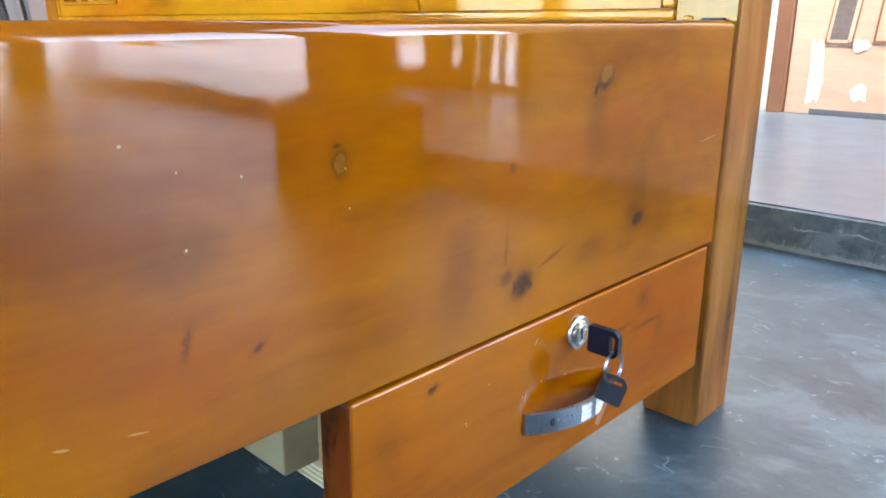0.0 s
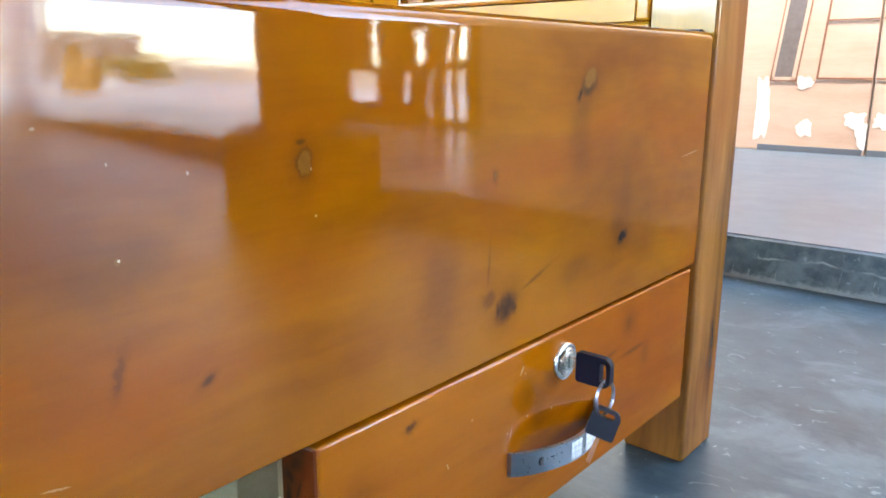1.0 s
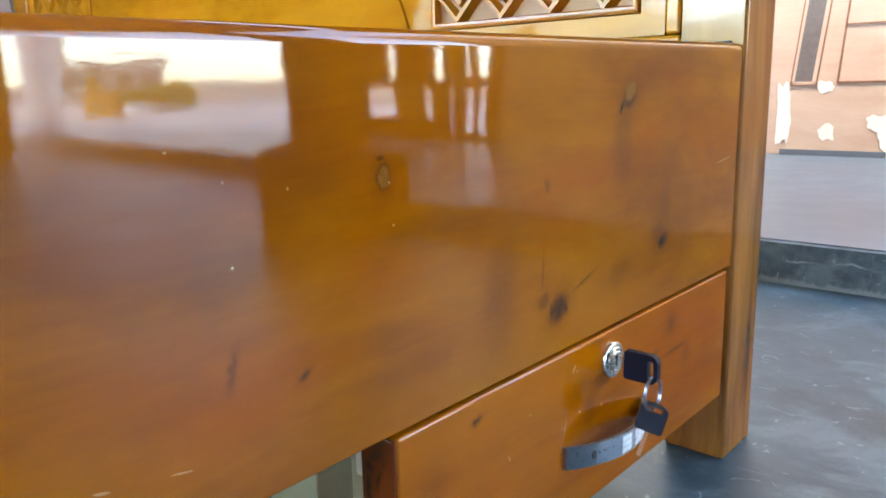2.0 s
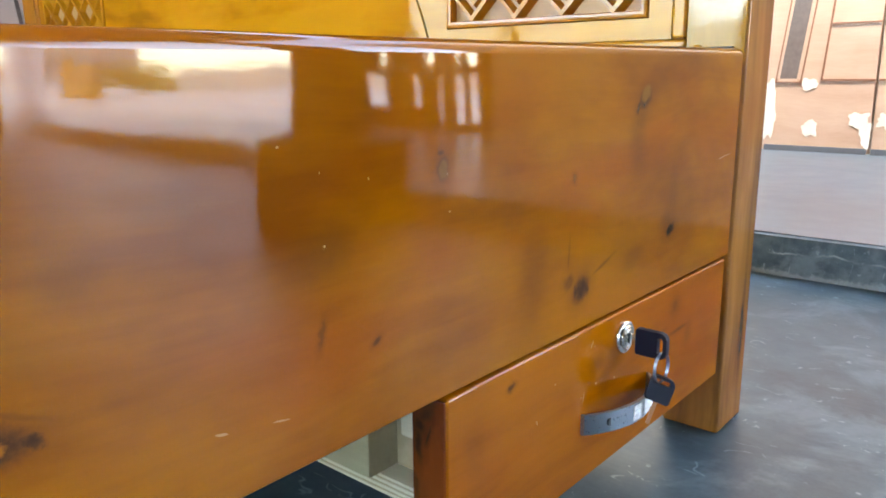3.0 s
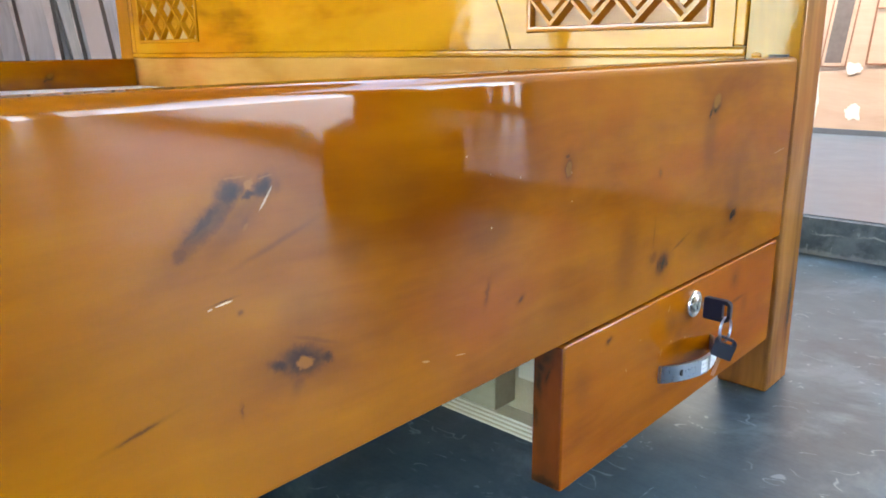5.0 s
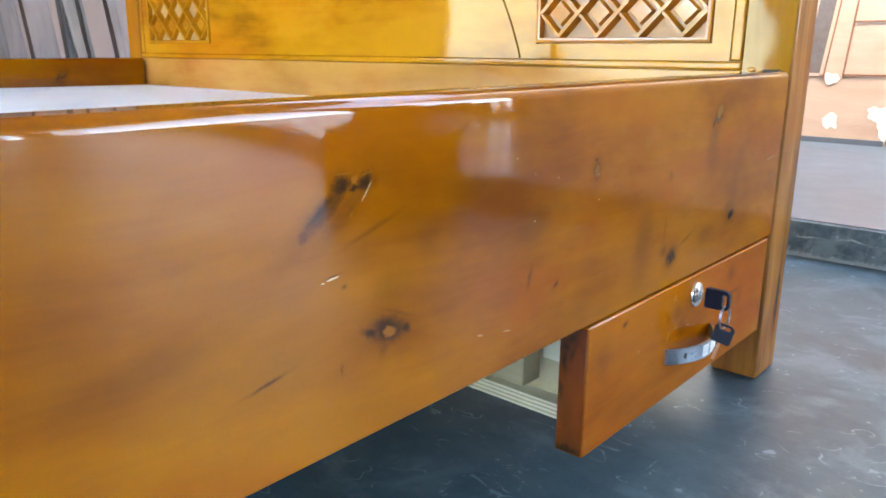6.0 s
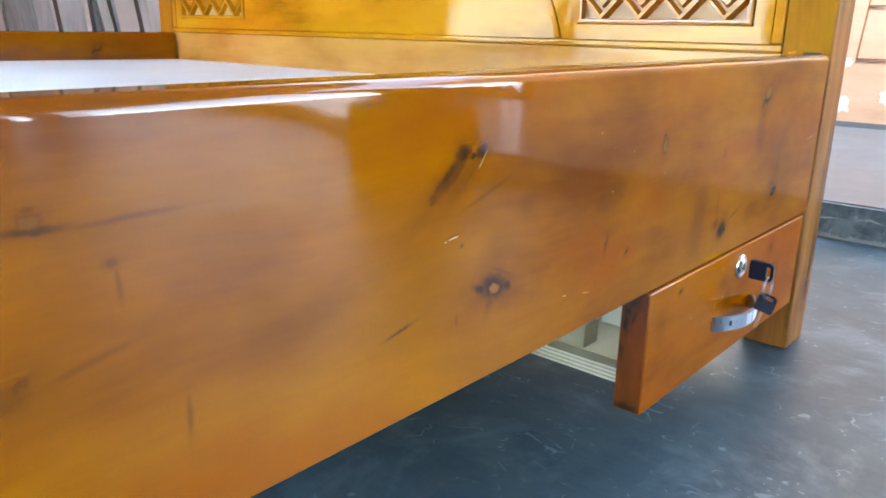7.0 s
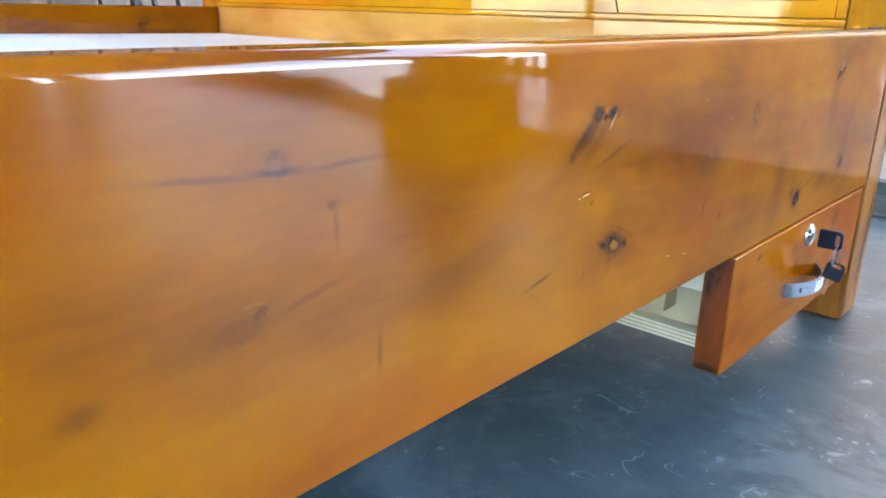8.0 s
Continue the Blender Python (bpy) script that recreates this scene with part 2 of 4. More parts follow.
def concrete(name, dark, mid, lite, rough=0.4, scuffs=0.6, scale=1.0, crack=0.0, shine=0.5):
    """Trowelled cement with clouds, thin pale scratches and nicks."""
    m = Nodes(name)
    cloud = m.noise(m.coords, 2.4 * scale, 4, 0.6)
    mottle = m.noise(m.vec("ADD", m.coords, (5, 2, 1)), 14 * scale, 5, 0.62)
    grit = m.noise(m.coords, 240 * scale, 3)
    f = m.math("ADD", m.math("MULTIPLY", cloud, 0.5), m.math("MULTIPLY", mottle, 0.4))
    f = m.math("ADD", f, m.math("MULTIPLY", grit, 0.1))
    color = m.ramp(f, [(0.40, dark), (0.5, mid), (0.61, lite)])
    if scuffs:
        pale = tuple(min(0.7, c * 1.5 + 0.05) for c in lite)
        brush = m.noise(m.mapping(m.coords, (26 * scale, 190 * scale, 1), (0, 0, 0.75)), 1.0, 4, 0.6)
        color = m.mix(m.math("MULTIPLY", m.span(brush, 0.35, 0.75), 0.22), color, lite)
        color = m.mix(m.math("MULTIPLY", m.span(brush, 0.5, 0.28), 0.22), color, dark)
        patch = m.noise(m.vec("ADD", m.coords, (1.3, 8.1, 0)), 5.5 * scale, 6, 0.68, 0.4)
        color = m.mix(m.math("MULTIPLY", m.span(patch, 0.49, 0.65), 0.62 * scuffs), color, pale)
        for k, (turn, sx, sy, width, keep) in enumerate(((0.6, 9, 19, 0.010, 0.60), (-0.8, 12, 21, 0.009, 0.61))):
            v = m.mapping(m.coords, (sx * scale, sy * scale, 1), (0, 0, turn), (k * 3.3, k * 1.7, 0))
            line = m.span(m.math("ABSOLUTE", m.math("SUBTRACT", m.noise(v, 1.0, 2, 0.5), 0.5)), 0.0, width, 1, 0)
            where = m.span(m.noise(m.vec("ADD", m.coords, (k * 2.0, 7.0, 0)), 17 * scale, 3, 0.6), keep - 0.03, keep + 0.03)
            color = m.mix(m.math("MULTIPLY", m.math("MULTIPLY", line, where), scuffs * 1.6, clamp=True), color, pale)
        jag = m.vec("SCALE", m.noise(m.coords, 60, 2, color=True))
        jag.node.inputs["Scale"].default_value = 0.03
        for size, keep in ((30, 0.56), (75, 0.57)):
            nick = m.span(m.voronoi(m.vec("ADD", m.coords, jag), size * scale), 0.10, 0.22, 1, 0)
            color = m.mix(m.math("MULTIPLY", m.math("MULTIPLY", nick, m.span(mottle, keep, keep + 0.05)), scuffs * 1.7, clamp=True), color, pale)
    if crack:
        # a pale crack along the face and crumbled cement along its foot
        sep = m.tree.nodes.new("ShaderNodeSeparateXYZ")
        m.link(m.coords, sep.inputs[0])
        flat = m.mapping(m.coords, (1, 0, 0))
        way = m.math("ADD", m.math("MULTIPLY", m.noise(flat, 7.0, 5, 0.65), 0.05), crack - 0.025)
        line = m.span(m.math("ABSOLUTE", m.math("SUBTRACT", sep.outputs[2], way)), 0.0008, 0.0026, 1, 0)
        line = m.math("MULTIPLY", line, m.span(m.noise(flat, 11.0, 2), 0.42, 0.62, 0.0, 0.6))
        color = m.mix(line, color, (0.42, 0.45, 0.44))
        foot = m.math("ADD", m.math("MULTIPLY", m.noise(m.coords, 45.0, 4, 0.7), 0.03), -0.008)
        color = m.mix(m.math("MULTIPLY", m.span(m.math("SUBTRACT", sep.outputs[2], foot), -0.002, 0.006, 1, 0), 0.55), color, (0.30, 0.33, 0.33))
    m.set("Base Color", color)
    m.set("Roughness", m.span(cloud, 0.3, 0.7, rough * 0.9, rough * 1.15))
    m.set("Specular IOR Level", shine)
    m.set("Normal", m.bump(m.math("ADD", mottle, m.math("MULTIPLY", grit, 0.2)), 0.05, 0.002))
    return m.material


# blemishes of the boards, each with its place on the face (y, z), half length, half height, tilt in degrees and strength
def dark_mark(board, y, z, a, b, tilt, depth):
    """Dark knot wood, bark or crack."""
    board.append((y, z, a, b, tilt, depth, 0.0, 0, 0))


def stain(board, y, z, a, b, tilt, depth):
    """A broad faint stain in the grain."""
    board.append((y, z, a, b, tilt, depth, 0.0, 0, 0))


def knot(board, y, z, a, b, tilt, depth, heart, hy, hz):
    """A ringed knot with a lighter heart, which lies off its middle by hy, hz."""
    board.append((y, z, a, b, tilt, depth, heart, hy, hz))


def fleck(board, y, z, a, b, tilt, depth):
    """A pale scratch or speck in the varnish, or a glint on it painted as colour."""
    board.append((y, z, a, b, tilt, depth, 0.0, 0, 0))


def heartwood(board, y, z, a, b, tilt, depth):
    """Orange heartwood laid bare inside a dark knot."""
    board.append((y, z, a, b, tilt, depth, 1.0, 0, 0))


rail_marks = []
knot(rail_marks, 0.5215, 0.377, 0.0130, 0.0088, 35, 0.88, 0.9, 0.25, 0.25)
dark_mark(rail_marks, 0.510, 0.3695, 0.006, 0.003, 50, 0.85)
dark_mark(rail_marks, 0.514, 0.359, 0.012, 0.010, 0, 0.42)
knot(rail_marks, 0.4155, 0.3235, 0.0026, 0.0036, 0, 0.66, 0.8, 0.2, 0)
knot(rail_marks, 0.271, 0.3445, 0.0052, 0.0088, -6, 0.80, 0.85, 0.10, -0.05)
dark_mark(rail_marks, 0.2695, 0.3535, 0.0032, 0.0016, 15, 0.7)
dark_mark(rail_marks, 0.430, 0.2385, 0.0135, 0.0100, 30, 0.84)
dark_mark(rail_marks, 0.4375, 0.2385, 0.0040, 0.007, 0, 0.80)
dark_mark(rail_marks, 0.4215, 0.2380, 0.0035, 0.007, 0, 0.78)
dark_mark(rail_marks, 0.412, 0.2475, 0.008, 0.006, 20, 0.55)
dark_mark(rail_marks, 0.462, 0.2515, 0.018, 0.0012, 18, 0.5)
dark_mark(rail_marks, 0.583, 0.2605, 0.0105, 0.0068, 12, 0.90)
dark_mark(rail_marks, 0.576, 0.269, 0.012, 0.011, 0, 0.42)
dark_mark(rail_marks, 0.0255, 0.2705, 0.0185, 0.0098, -12, 0.97)
dark_mark(rail_marks, 0.0105, 0.2722, 0.0085, 0.0042, -14, 0.88)
dark_mark(rail_marks, 0.0405, 0.2675, 0.0065, 0.0042, -25, 0.85)
heartwood(rail_marks, 0.0265, 0.2690, 0.0074, 0.0044, -8, -0.9)
dark_mark(rail_marks, 0.034, 0.2795, 0.016, 0.0016, -22, 0.45)
dark_mark(rail_marks, 0.0215, 0.2585, 0.006, 0.004, 60, 0.45)
dark_mark(rail_marks, -0.0210, 0.3545, 0.0260, 0.0070, 39, 0.74)
dark_mark(rail_marks, -0.0250, 0.3535, 0.0200, 0.0040, 40, 0.82)
dark_mark(rail_marks, -0.0380, 0.3405, 0.0050, 0.0040, 40, 0.66)
dark_mark(rail_marks, -0.0105, 0.3655, 0.0095, 0.0068, 20, 0.92)
dark_mark(rail_marks, 0.0072, 0.3655, 0.0075, 0.0056, 30, 0.90)
dark_mark(rail_marks, 0.0000, 0.3628, 0.0060, 0.0024, 10, 0.88)
heartwood(rail_marks, -0.0004, 0.3680, 0.0024, 0.0036, -25, -0.85)
heartwood(rail_marks, -0.0080, 0.3722, 0.0075, 0.0006, 2, -0.6)
heartwood(rail_marks, 0.0090, 0.3705, 0.0050, 0.0006, 8, -0.6)
stain(rail_marks, -0.0060, 0.3530, 0.0240, 0.0070, 40, 0.44)
dark_mark(rail_marks, -0.004, 0.3505, 0.005, 0.002, 50, 0.55)
heartwood(rail_marks, -0.0035, 0.3480, 0.0025, 0.0012, 50, -0.4)
dark_mark(rail_marks, 0.014, 0.337, 0.022, 0.0014, 18, 0.38)
fleck(rail_marks, 0.0085, 0.3598, 0.0078, 0.0007, 54, -0.42)
stain(rail_marks, 0.0155, 0.3655, 0.0030, 0.0040, 0, 0.4)
dark_mark(rail_marks, -0.2645, 0.3617, 0.014, 0.0022, -3, 0.74)
knot(rail_marks, -0.2655, 0.3655, 0.0050, 0.0042, 0, 0.6, 0.5, 0, -0.1)
dark_mark(rail_marks, -0.2655, 0.3700, 0.0030, 0.0014, 0, 0.6)
dark_mark(rail_marks, -0.228, 0.3610, 0.024, 0.0012, 2, 0.45)
dark_mark(rail_marks, -0.299, 0.3630, 0.024, 0.0014, -4, 0.45)
dark_mark(rail_marks, -0.236, 0.3430, 0.0030, 0.0022, 0, 0.56)
dark_mark(rail_marks, -0.2335, 0.3330, 0.0012, 0.008, 5, 0.35)
dark_mark(rail_marks, -0.287, 0.2965, 0.0200, 0.0080, 8, 0.50)
heartwood(rail_marks, -0.279, 0.3065, 0.0080, 0.0012, 4, -0.35)
dark_mark(rail_marks, -0.276, 0.3015, 0.0060, 0.0030, 35, 0.65)
stain(rail_marks, -0.252, 0.3020, 0.022, 0.0022, 12, 0.40)
stain(rail_marks, -0.355, 0.283, 0.008, 0.005, 10, 0.45)
knot(rail_marks, 0.1815, 0.3145, 0.0020, 0.0022, 0, 0.6, 0.6, 0, 0)
fleck(rail_marks, 0.1822, 0.3150, 0.0008, 0.0007, 0, -0.6)
dark_mark(rail_marks, 0.178, 0.271, 0.002, 0.008, -15, 0.6)
dark_mark(rail_marks, 0.216, 0.257, 0.004, 0.002, 30, 0.7)
dark_mark(rail_marks, 0.411, 0.268, 0.0010, 0.012, -4, 0.4)
dark_mark(rail_marks, -0.066, 0.2637, 0.012, 0.0011, 12, 0.7)
dark_mark(rail_marks, -0.013, 0.255, 0.0008, 0.004, 0, 0.5)
dark_mark(rail_marks, -0.206, 0.261, 0.0015, 0.01, 0, 0.42)
dark_mark(rail_marks, -0.01, 0.306, 0.0016, 0.0012, 0, 0.6)
fleck(rail_marks, -0.0185, 0.3128, 0.0055, 0.0006, 6, -0.85)
fleck(rail_marks, -0.0262, 0.3116, 0.0016, 0.0005, 8, -0.8)
dark_mark(rail_marks, -0.0190, 0.3140, 0.0060, 0.0004, 6, 0.8)
fleck(rail_marks, 0.151, 0.235, 0.006, 0.0005, -10, -0.28)
fleck(rail_marks, 0.118, 0.24, 0.004, 0.0007, -12, -0.28)
fleck(rail_marks, 0.157, 0.365, 0.001, 0.0008, 0, -0.35)
fleck(rail_marks, 0.213, 0.345, 0.0006, 0.001, 0, -0.3)
fleck(rail_marks, 0.277, 0.319, 0.0008, 0.0008, 0, -0.35)
fleck(rail_marks, 0.181, 0.351, 0.0005, 0.0008, 0, -0.25)
fleck(rail_marks, 0.275, 0.341, 0.0006, 0.001, 0, -0.25)
fleck(rail_marks, 0.702, 0.3155, 0.02, 0.0005, 6, -0.25)
stain(rail_marks, 0.061, 0.323, 0.014, 0.01, 0, 0.32)
stain(rail_marks, 0.181, 0.312, 0.024, 0.014, 10, 0.42)
stain(rail_marks, 0.512, 0.345, 0.014, 0.028, 5, 0.3)
stain(rail_marks, 0.365, 0.262, 0.016, 0.04, -8, 0.25)
stain(rail_marks, 0.512, 0.247, 0.018, 0.01, 12, 0.28)
stain(rail_marks, 0.585, 0.29, 0.01, 0.024, 0, 0.25)
stain(rail_marks, 0.03, 0.298, 0.018, 0.014, 0, 0.25)
stain(rail_marks, -0.291, 0.3, 0.04, 0.014, 5, 0.25)
stain(rail_marks, 0.1, 0.352, 0.03, 0.016, -12, 0.2)
stain(rail_marks, -0.13, 0.292, 0.05, 0.012, 12, 0.2)
drawer_marks = []
# glints on the varnish about the lock, painted as pale flecks
fleck(drawer_marks, 0.448, 0.19, 0.004, 0.0006, 60, -0.35)
fleck(drawer_marks, 0.437, 0.149, 0.006, 0.0005, 70, -0.3)
fleck(drawer_marks, 0.456, 0.155, 0.0012, 0.0009, 0, -0.4)
fleck(drawer_marks, 0.395, 0.174, 0.0007, 0.0009, 0, -0.35)
fleck(drawer_marks, 0.371, 0.153, 0.0008, 0.0009, 0, -0.4)
fleck(drawer_marks, 0.46, 0.207, 0.003, 0.0005, 20, -0.3)
fleck(drawer_marks, 0.487, 0.15, 0.001, 0.0012, 0, -0.3)
fleck(drawer_marks, 0.372, 0.151, 0.0008, 0.0008, 0, -0.35)
fleck(drawer_marks, 0.449, 0.191, 0.0007, 0.0009, 0, -0.3)
fleck(drawer_marks, 0.452, 0.187, 0.0006, 0.0008, 0, -0.3)
fleck(drawer_marks, 0.433, 0.15, 0.0008, 0.0008, 0, -0.3)
dark_mark(drawer_marks, 0.602, 0.185, 0.006, 0.006, 0, 0.5)
stain(drawer_marks, 0.602, 0.185, 0.013, 0.012, 0, 0.3)
dark_mark(drawer_marks, 0.612, 0.159, 0.02, 0.0018, 2, 0.6)
dark_mark(drawer_marks, 0.565, 0.164, 0.016, 0.0016, 10, 0.5)
dark_mark(drawer_marks, 0.339, 0.19, 0.005, 0.003, 10, 0.75)
stain(drawer_marks, 0.455, 0.172, 0.012, 0.01, 0, 0.25)
stain(drawer_marks, 0.47, 0.15, 0.01, 0.012, 0, 0.3)
stain(drawer_marks, 0.635, 0.15, 0.008, 0.01, 0, 0.25)
stain(drawer_marks, 0.3, 0.16, 0.012, 0.02, 0, 0.2)
# drawer end: a black split, and darker patches towards top and foot
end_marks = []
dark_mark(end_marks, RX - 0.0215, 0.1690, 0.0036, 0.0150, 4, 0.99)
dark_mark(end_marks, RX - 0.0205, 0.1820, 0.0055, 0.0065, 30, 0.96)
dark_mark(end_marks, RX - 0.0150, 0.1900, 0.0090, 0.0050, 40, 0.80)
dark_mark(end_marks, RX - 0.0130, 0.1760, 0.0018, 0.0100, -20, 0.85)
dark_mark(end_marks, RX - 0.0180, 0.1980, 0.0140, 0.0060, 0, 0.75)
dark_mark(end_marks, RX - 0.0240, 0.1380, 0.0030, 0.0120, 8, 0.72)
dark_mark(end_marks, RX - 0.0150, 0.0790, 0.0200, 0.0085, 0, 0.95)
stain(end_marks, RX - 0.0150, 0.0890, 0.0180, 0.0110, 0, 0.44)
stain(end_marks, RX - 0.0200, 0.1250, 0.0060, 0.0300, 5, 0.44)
rail_wood = wood("varnished_rail", (0.160, 0.037, 0.001), (0.254, 0.071, 0.001), (0.328, 0.107, 0.001), "y", 1.0, rail_marks, coat=0.54, blotch=0.75, contrast=1.25, streak=0.20, grain=0.06)
drawer_wood = wood("varnished_drawer", (0.163, 0.034, 0.001), (0.274, 0.070, 0.001), (0.355, 0.102, 0.002), "y", 1.0, drawer_marks, 0.42, 0.09, contrast=1.2)
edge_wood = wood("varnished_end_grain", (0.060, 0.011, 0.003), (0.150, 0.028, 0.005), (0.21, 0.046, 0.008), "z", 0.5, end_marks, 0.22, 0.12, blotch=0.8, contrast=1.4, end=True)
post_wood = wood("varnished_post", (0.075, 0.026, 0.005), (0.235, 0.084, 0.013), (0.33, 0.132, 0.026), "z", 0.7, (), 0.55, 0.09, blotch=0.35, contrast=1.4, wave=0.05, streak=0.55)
head_wood = wood("varnished_headboard", (0.23, 0.074, 0.002), (0.36, 0.130, 0.003), (0.43, 0.168, 0.006), "x", 1.2, contrast=1.6, blotch=0.8, wave=0.30)
# the beam's paler tan holds the glare that lies on its varnish
glare_beam_wood = wood("varnished_beam_glare", (0.26, 0.098, 0.014), (0.375, 0.160, 0.032), (0.45, 0.21, 0.052), "x", 1.2, contrast=1.2, blotch=0.8, wave=0.30)
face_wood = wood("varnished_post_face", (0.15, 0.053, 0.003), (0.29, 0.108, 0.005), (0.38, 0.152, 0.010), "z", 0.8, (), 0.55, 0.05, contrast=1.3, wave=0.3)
carve_wood = wood("varnished_carving", (0.23, 0.074, 0.003), (0.36, 0.130, 0.006), (0.43, 0.168, 0.012), "x", 0.8, (), 0.5, 0.11, contrast=1.3, wave=0.8)
field_wood = wood("sanded_field", (0.24, 0.100, 0.024), (0.32, 0.145, 0.036), (0.39, 0.19, 0.055), "x", 0.6, (), 0.0)
pale_wood = wood("raw_timber", (0.31, 0.27, 0.16), (0.41, 0.36, 0.22), (0.50, 0.45, 0.30), "x", 1.0, (), 0.0)
board_white = plain("white_board", (0.84, 0.87, 0.90), 0.6, 0.0, 0.05, 12, 0.02)
ply_light = wood("plywood_ply_light", (0.62, 0.55, 0.38), (0.72, 0.66, 0.5), (0.8, 0.75, 0.6), "x", 0.6, (), 0.0)
ply_dark = wood("plywood_ply_dark", (0.36, 0.29, 0.17), (0.45, 0.37, 0.23), (0.52, 0.44, 0.3), "y", 0.6, (), 0.0)
chrome = plain("chrome", (0.40, 0.44, 0.49), 0.30, 1.0, 0.05, 60, 0.02)
nickel = plain("nickel_lock", (0.72, 0.70, 0.64), 0.22, 1.0, 0.06, 60, 0.02)
black_plastic = plain("black_plastic", (0.005, 0.008, 0.018), 0.42, 0.0, 0.2, 60, 0.05)
slot_dark = plain("dark_slot", (0.022, 0.015, 0.010), 0.7, 0.0, 0.2, 60, 0.05)
brass = plain("dull_brass", (0.30, 0.13, 0.06), 0.45, 0.8, 0.2, 60, 0.05)
black_plastic.node_tree.nodes["Principled BSDF"].inputs["Specular IOR Level"].default_value = 0.2
floor_concrete = concrete("floor_concrete", (0.022, 0.046, 0.060), (0.038, 0.071, 0.088), (0.060, 0.098, 0.114), 0.40, 0.75, shine=0.26)
slab_concrete = concrete("slab_concrete", (0.074, 0.102, 0.124), (0.098, 0.132, 0.156), (0.120, 0.156, 0.180), 0.31, 0.0, shine=0.42)
riser_concrete = concrete("riser_concrete", (0.022, 0.042, 0.050), (0.058, 0.090, 0.102), (0.125, 0.160, 0.170), 0.6, 0.45, 2.0, crack=0.046)
west_paint = plain("west_wall_paint", (0.21, 0.145, 0.125), 0.8, 0.0, 0.12, 6, 0.1)
white_paint = plain("white_paint", (0.90, 0.90, 0.88), 0.6, 0.0, 0.05, 6, 0.05)
wall_paint = plain("wall_paint", (0.80, 0.74, 0.64), 0.7, 0.0, 0.08, 6, 0.1)
# shade of the unlit walls is put into this dark brown
dark_wall = plain("shaded_wall_paint", (0.13, 0.07, 0.035), 0.7, 0.0, 0.15, 6, 0.1)
brown_wall = plain("light_brown_wall_paint", (0.36, 0.24, 0.16), 0.7, 0.0, 0.15, 6, 0.1)
roof_mat = plain("roof_board", (0.30, 0.28, 0.25), 0.8, 0.0, 0.12, 6, 0.1)
earth = concrete("yard_ground", (0.30, 0.31, 0.32), (0.42, 0.43, 0.45), (0.52, 0.54, 0.56), 0.9, 0.2, 0.4)


# ---- the ground and the building ----
def floor_height(y):
    return 0.02 * (min(max(y, -1.0), Y0) - Y0)


bm = bmesh.new()
rows = []
for y in (-7.0, -1.0, -0.5, 0.0, 0.5, Y0, 1.2, STEP_Y + 0.02, 2.35):
    rows.append([bm.verts.new((x, y, floor_height(y))) for x in (-4.2, -1.5, 0.5, 2.5, 5.2)])
for a, b in zip(rows, rows[1:]):
    for k in range(4):
        bm.faces.new((a[k], a[k + 1], b[k + 1], b[k]))
solid("floor", bm, floor_concrete, "grey-blue trowelled concrete workshop floor with pale scuffs", "floor", kind="structure", base=(0, 0, 0))

# the raised floor behind the bed: slab with a dark cement riser
STEP_LINE = [(-4.2, STEP_Y), (1.35, STEP_Y), (2.5, 2.05), (5.2, 2.2)]
bm = prism(bmesh.new(), [(x, y + 0.01) for x, y in STEP_LINE] + [(12.0, 2.21), (12.0, 3.6), (-4.2, 3.6)], lambda u, v, s: (u, v, (-0.2, STEP_Z + 0.004)[s]))
solid("raised_floor", bm, slab_concrete, "smooth light grey cement floor one low step up", "floor", kind="structure", base=(0, 0, 0))


def riser_strip(b, start, end, cols):
    """The uneven cement face of the step from one corner of its line to the next, with its narrow top edge."""
    a, d = Vector((*start, 0)), Vector((end[0] - start[0], end[1] - start[1], 0))
    out = Vector((d.y, -d.x, 0)).normalized()

    def at(u, z, back=0.0):
        p = a + d * u
        return p + out * (0.004 - 0.006 * noise.noise((p.x * 3, z * 8, 0)) + (0.012 if z < 0 else 0) - back) + Vector((0, 0, z))

    for k in range(cols):
        u, v = k / cols, (k + 1) / cols
        b.faces.new([b.verts.new(p) for p in (at(u, -0.05), at(v, -0.05), at(v, STEP_Z), at(u, STEP_Z))])
        b.faces.new([b.verts.new(p + Vector((0, 0, 0.002))) for p in (at(u, STEP_Z), at(v, STEP_Z), at(v, STEP_Z, 0.018), at(u, STEP_Z, 0.018))])


bm = bmesh.new()
for start, end, cols in zip(STEP_LINE, STEP_LINE[1:], (60, 14, 28)):
    riser_strip(bm, start, end, cols)
bmesh.ops.remove_doubles(bm, verts=bm.verts, dist=0.0025)
solid("step_riser", bm, riser_concrete, "dark weathered cement step face with pale drips", "step", kind="structure", base=(0, 0, 0))

bm = bmesh.new()
box(bm, -60, 80, 3.6, 140, -0.35, 0.02)
box(bm, 5.2, 80, -60, 3.6, -0.35, -0.02)
box(bm, -60, 5.2, -60, -7.0, -0.35, -0.03)
box(bm, -60, -4.2, -7.0, 3.6, -0.35, -0.03)
solid("ground", bm, earth, "pale dusty yard and road outside", "ground", kind="structure", base=(0, 0, 0))

# walls with their openings
bm = bmesh.new()
box(bm, 0.3, 2.0, 3.30, 3.48, STEP_Z, 3.1)
solid("wall_north_east", bm, brown_wall, "light brown painted end of the wall", "wall", kind="structure")
bm = bmesh.new()
box(bm, -4.2, 0.298, 3.30, 3.48, STEP_Z, 3.1)
solid("wall_north", bm, wall_paint, "cream painted wall behind the stored doors", "wall", kind="structure")
bm = bmesh.new()
box(bm, -3.45, -3.27, 0.2, 3.30, -0.03, 3.1)
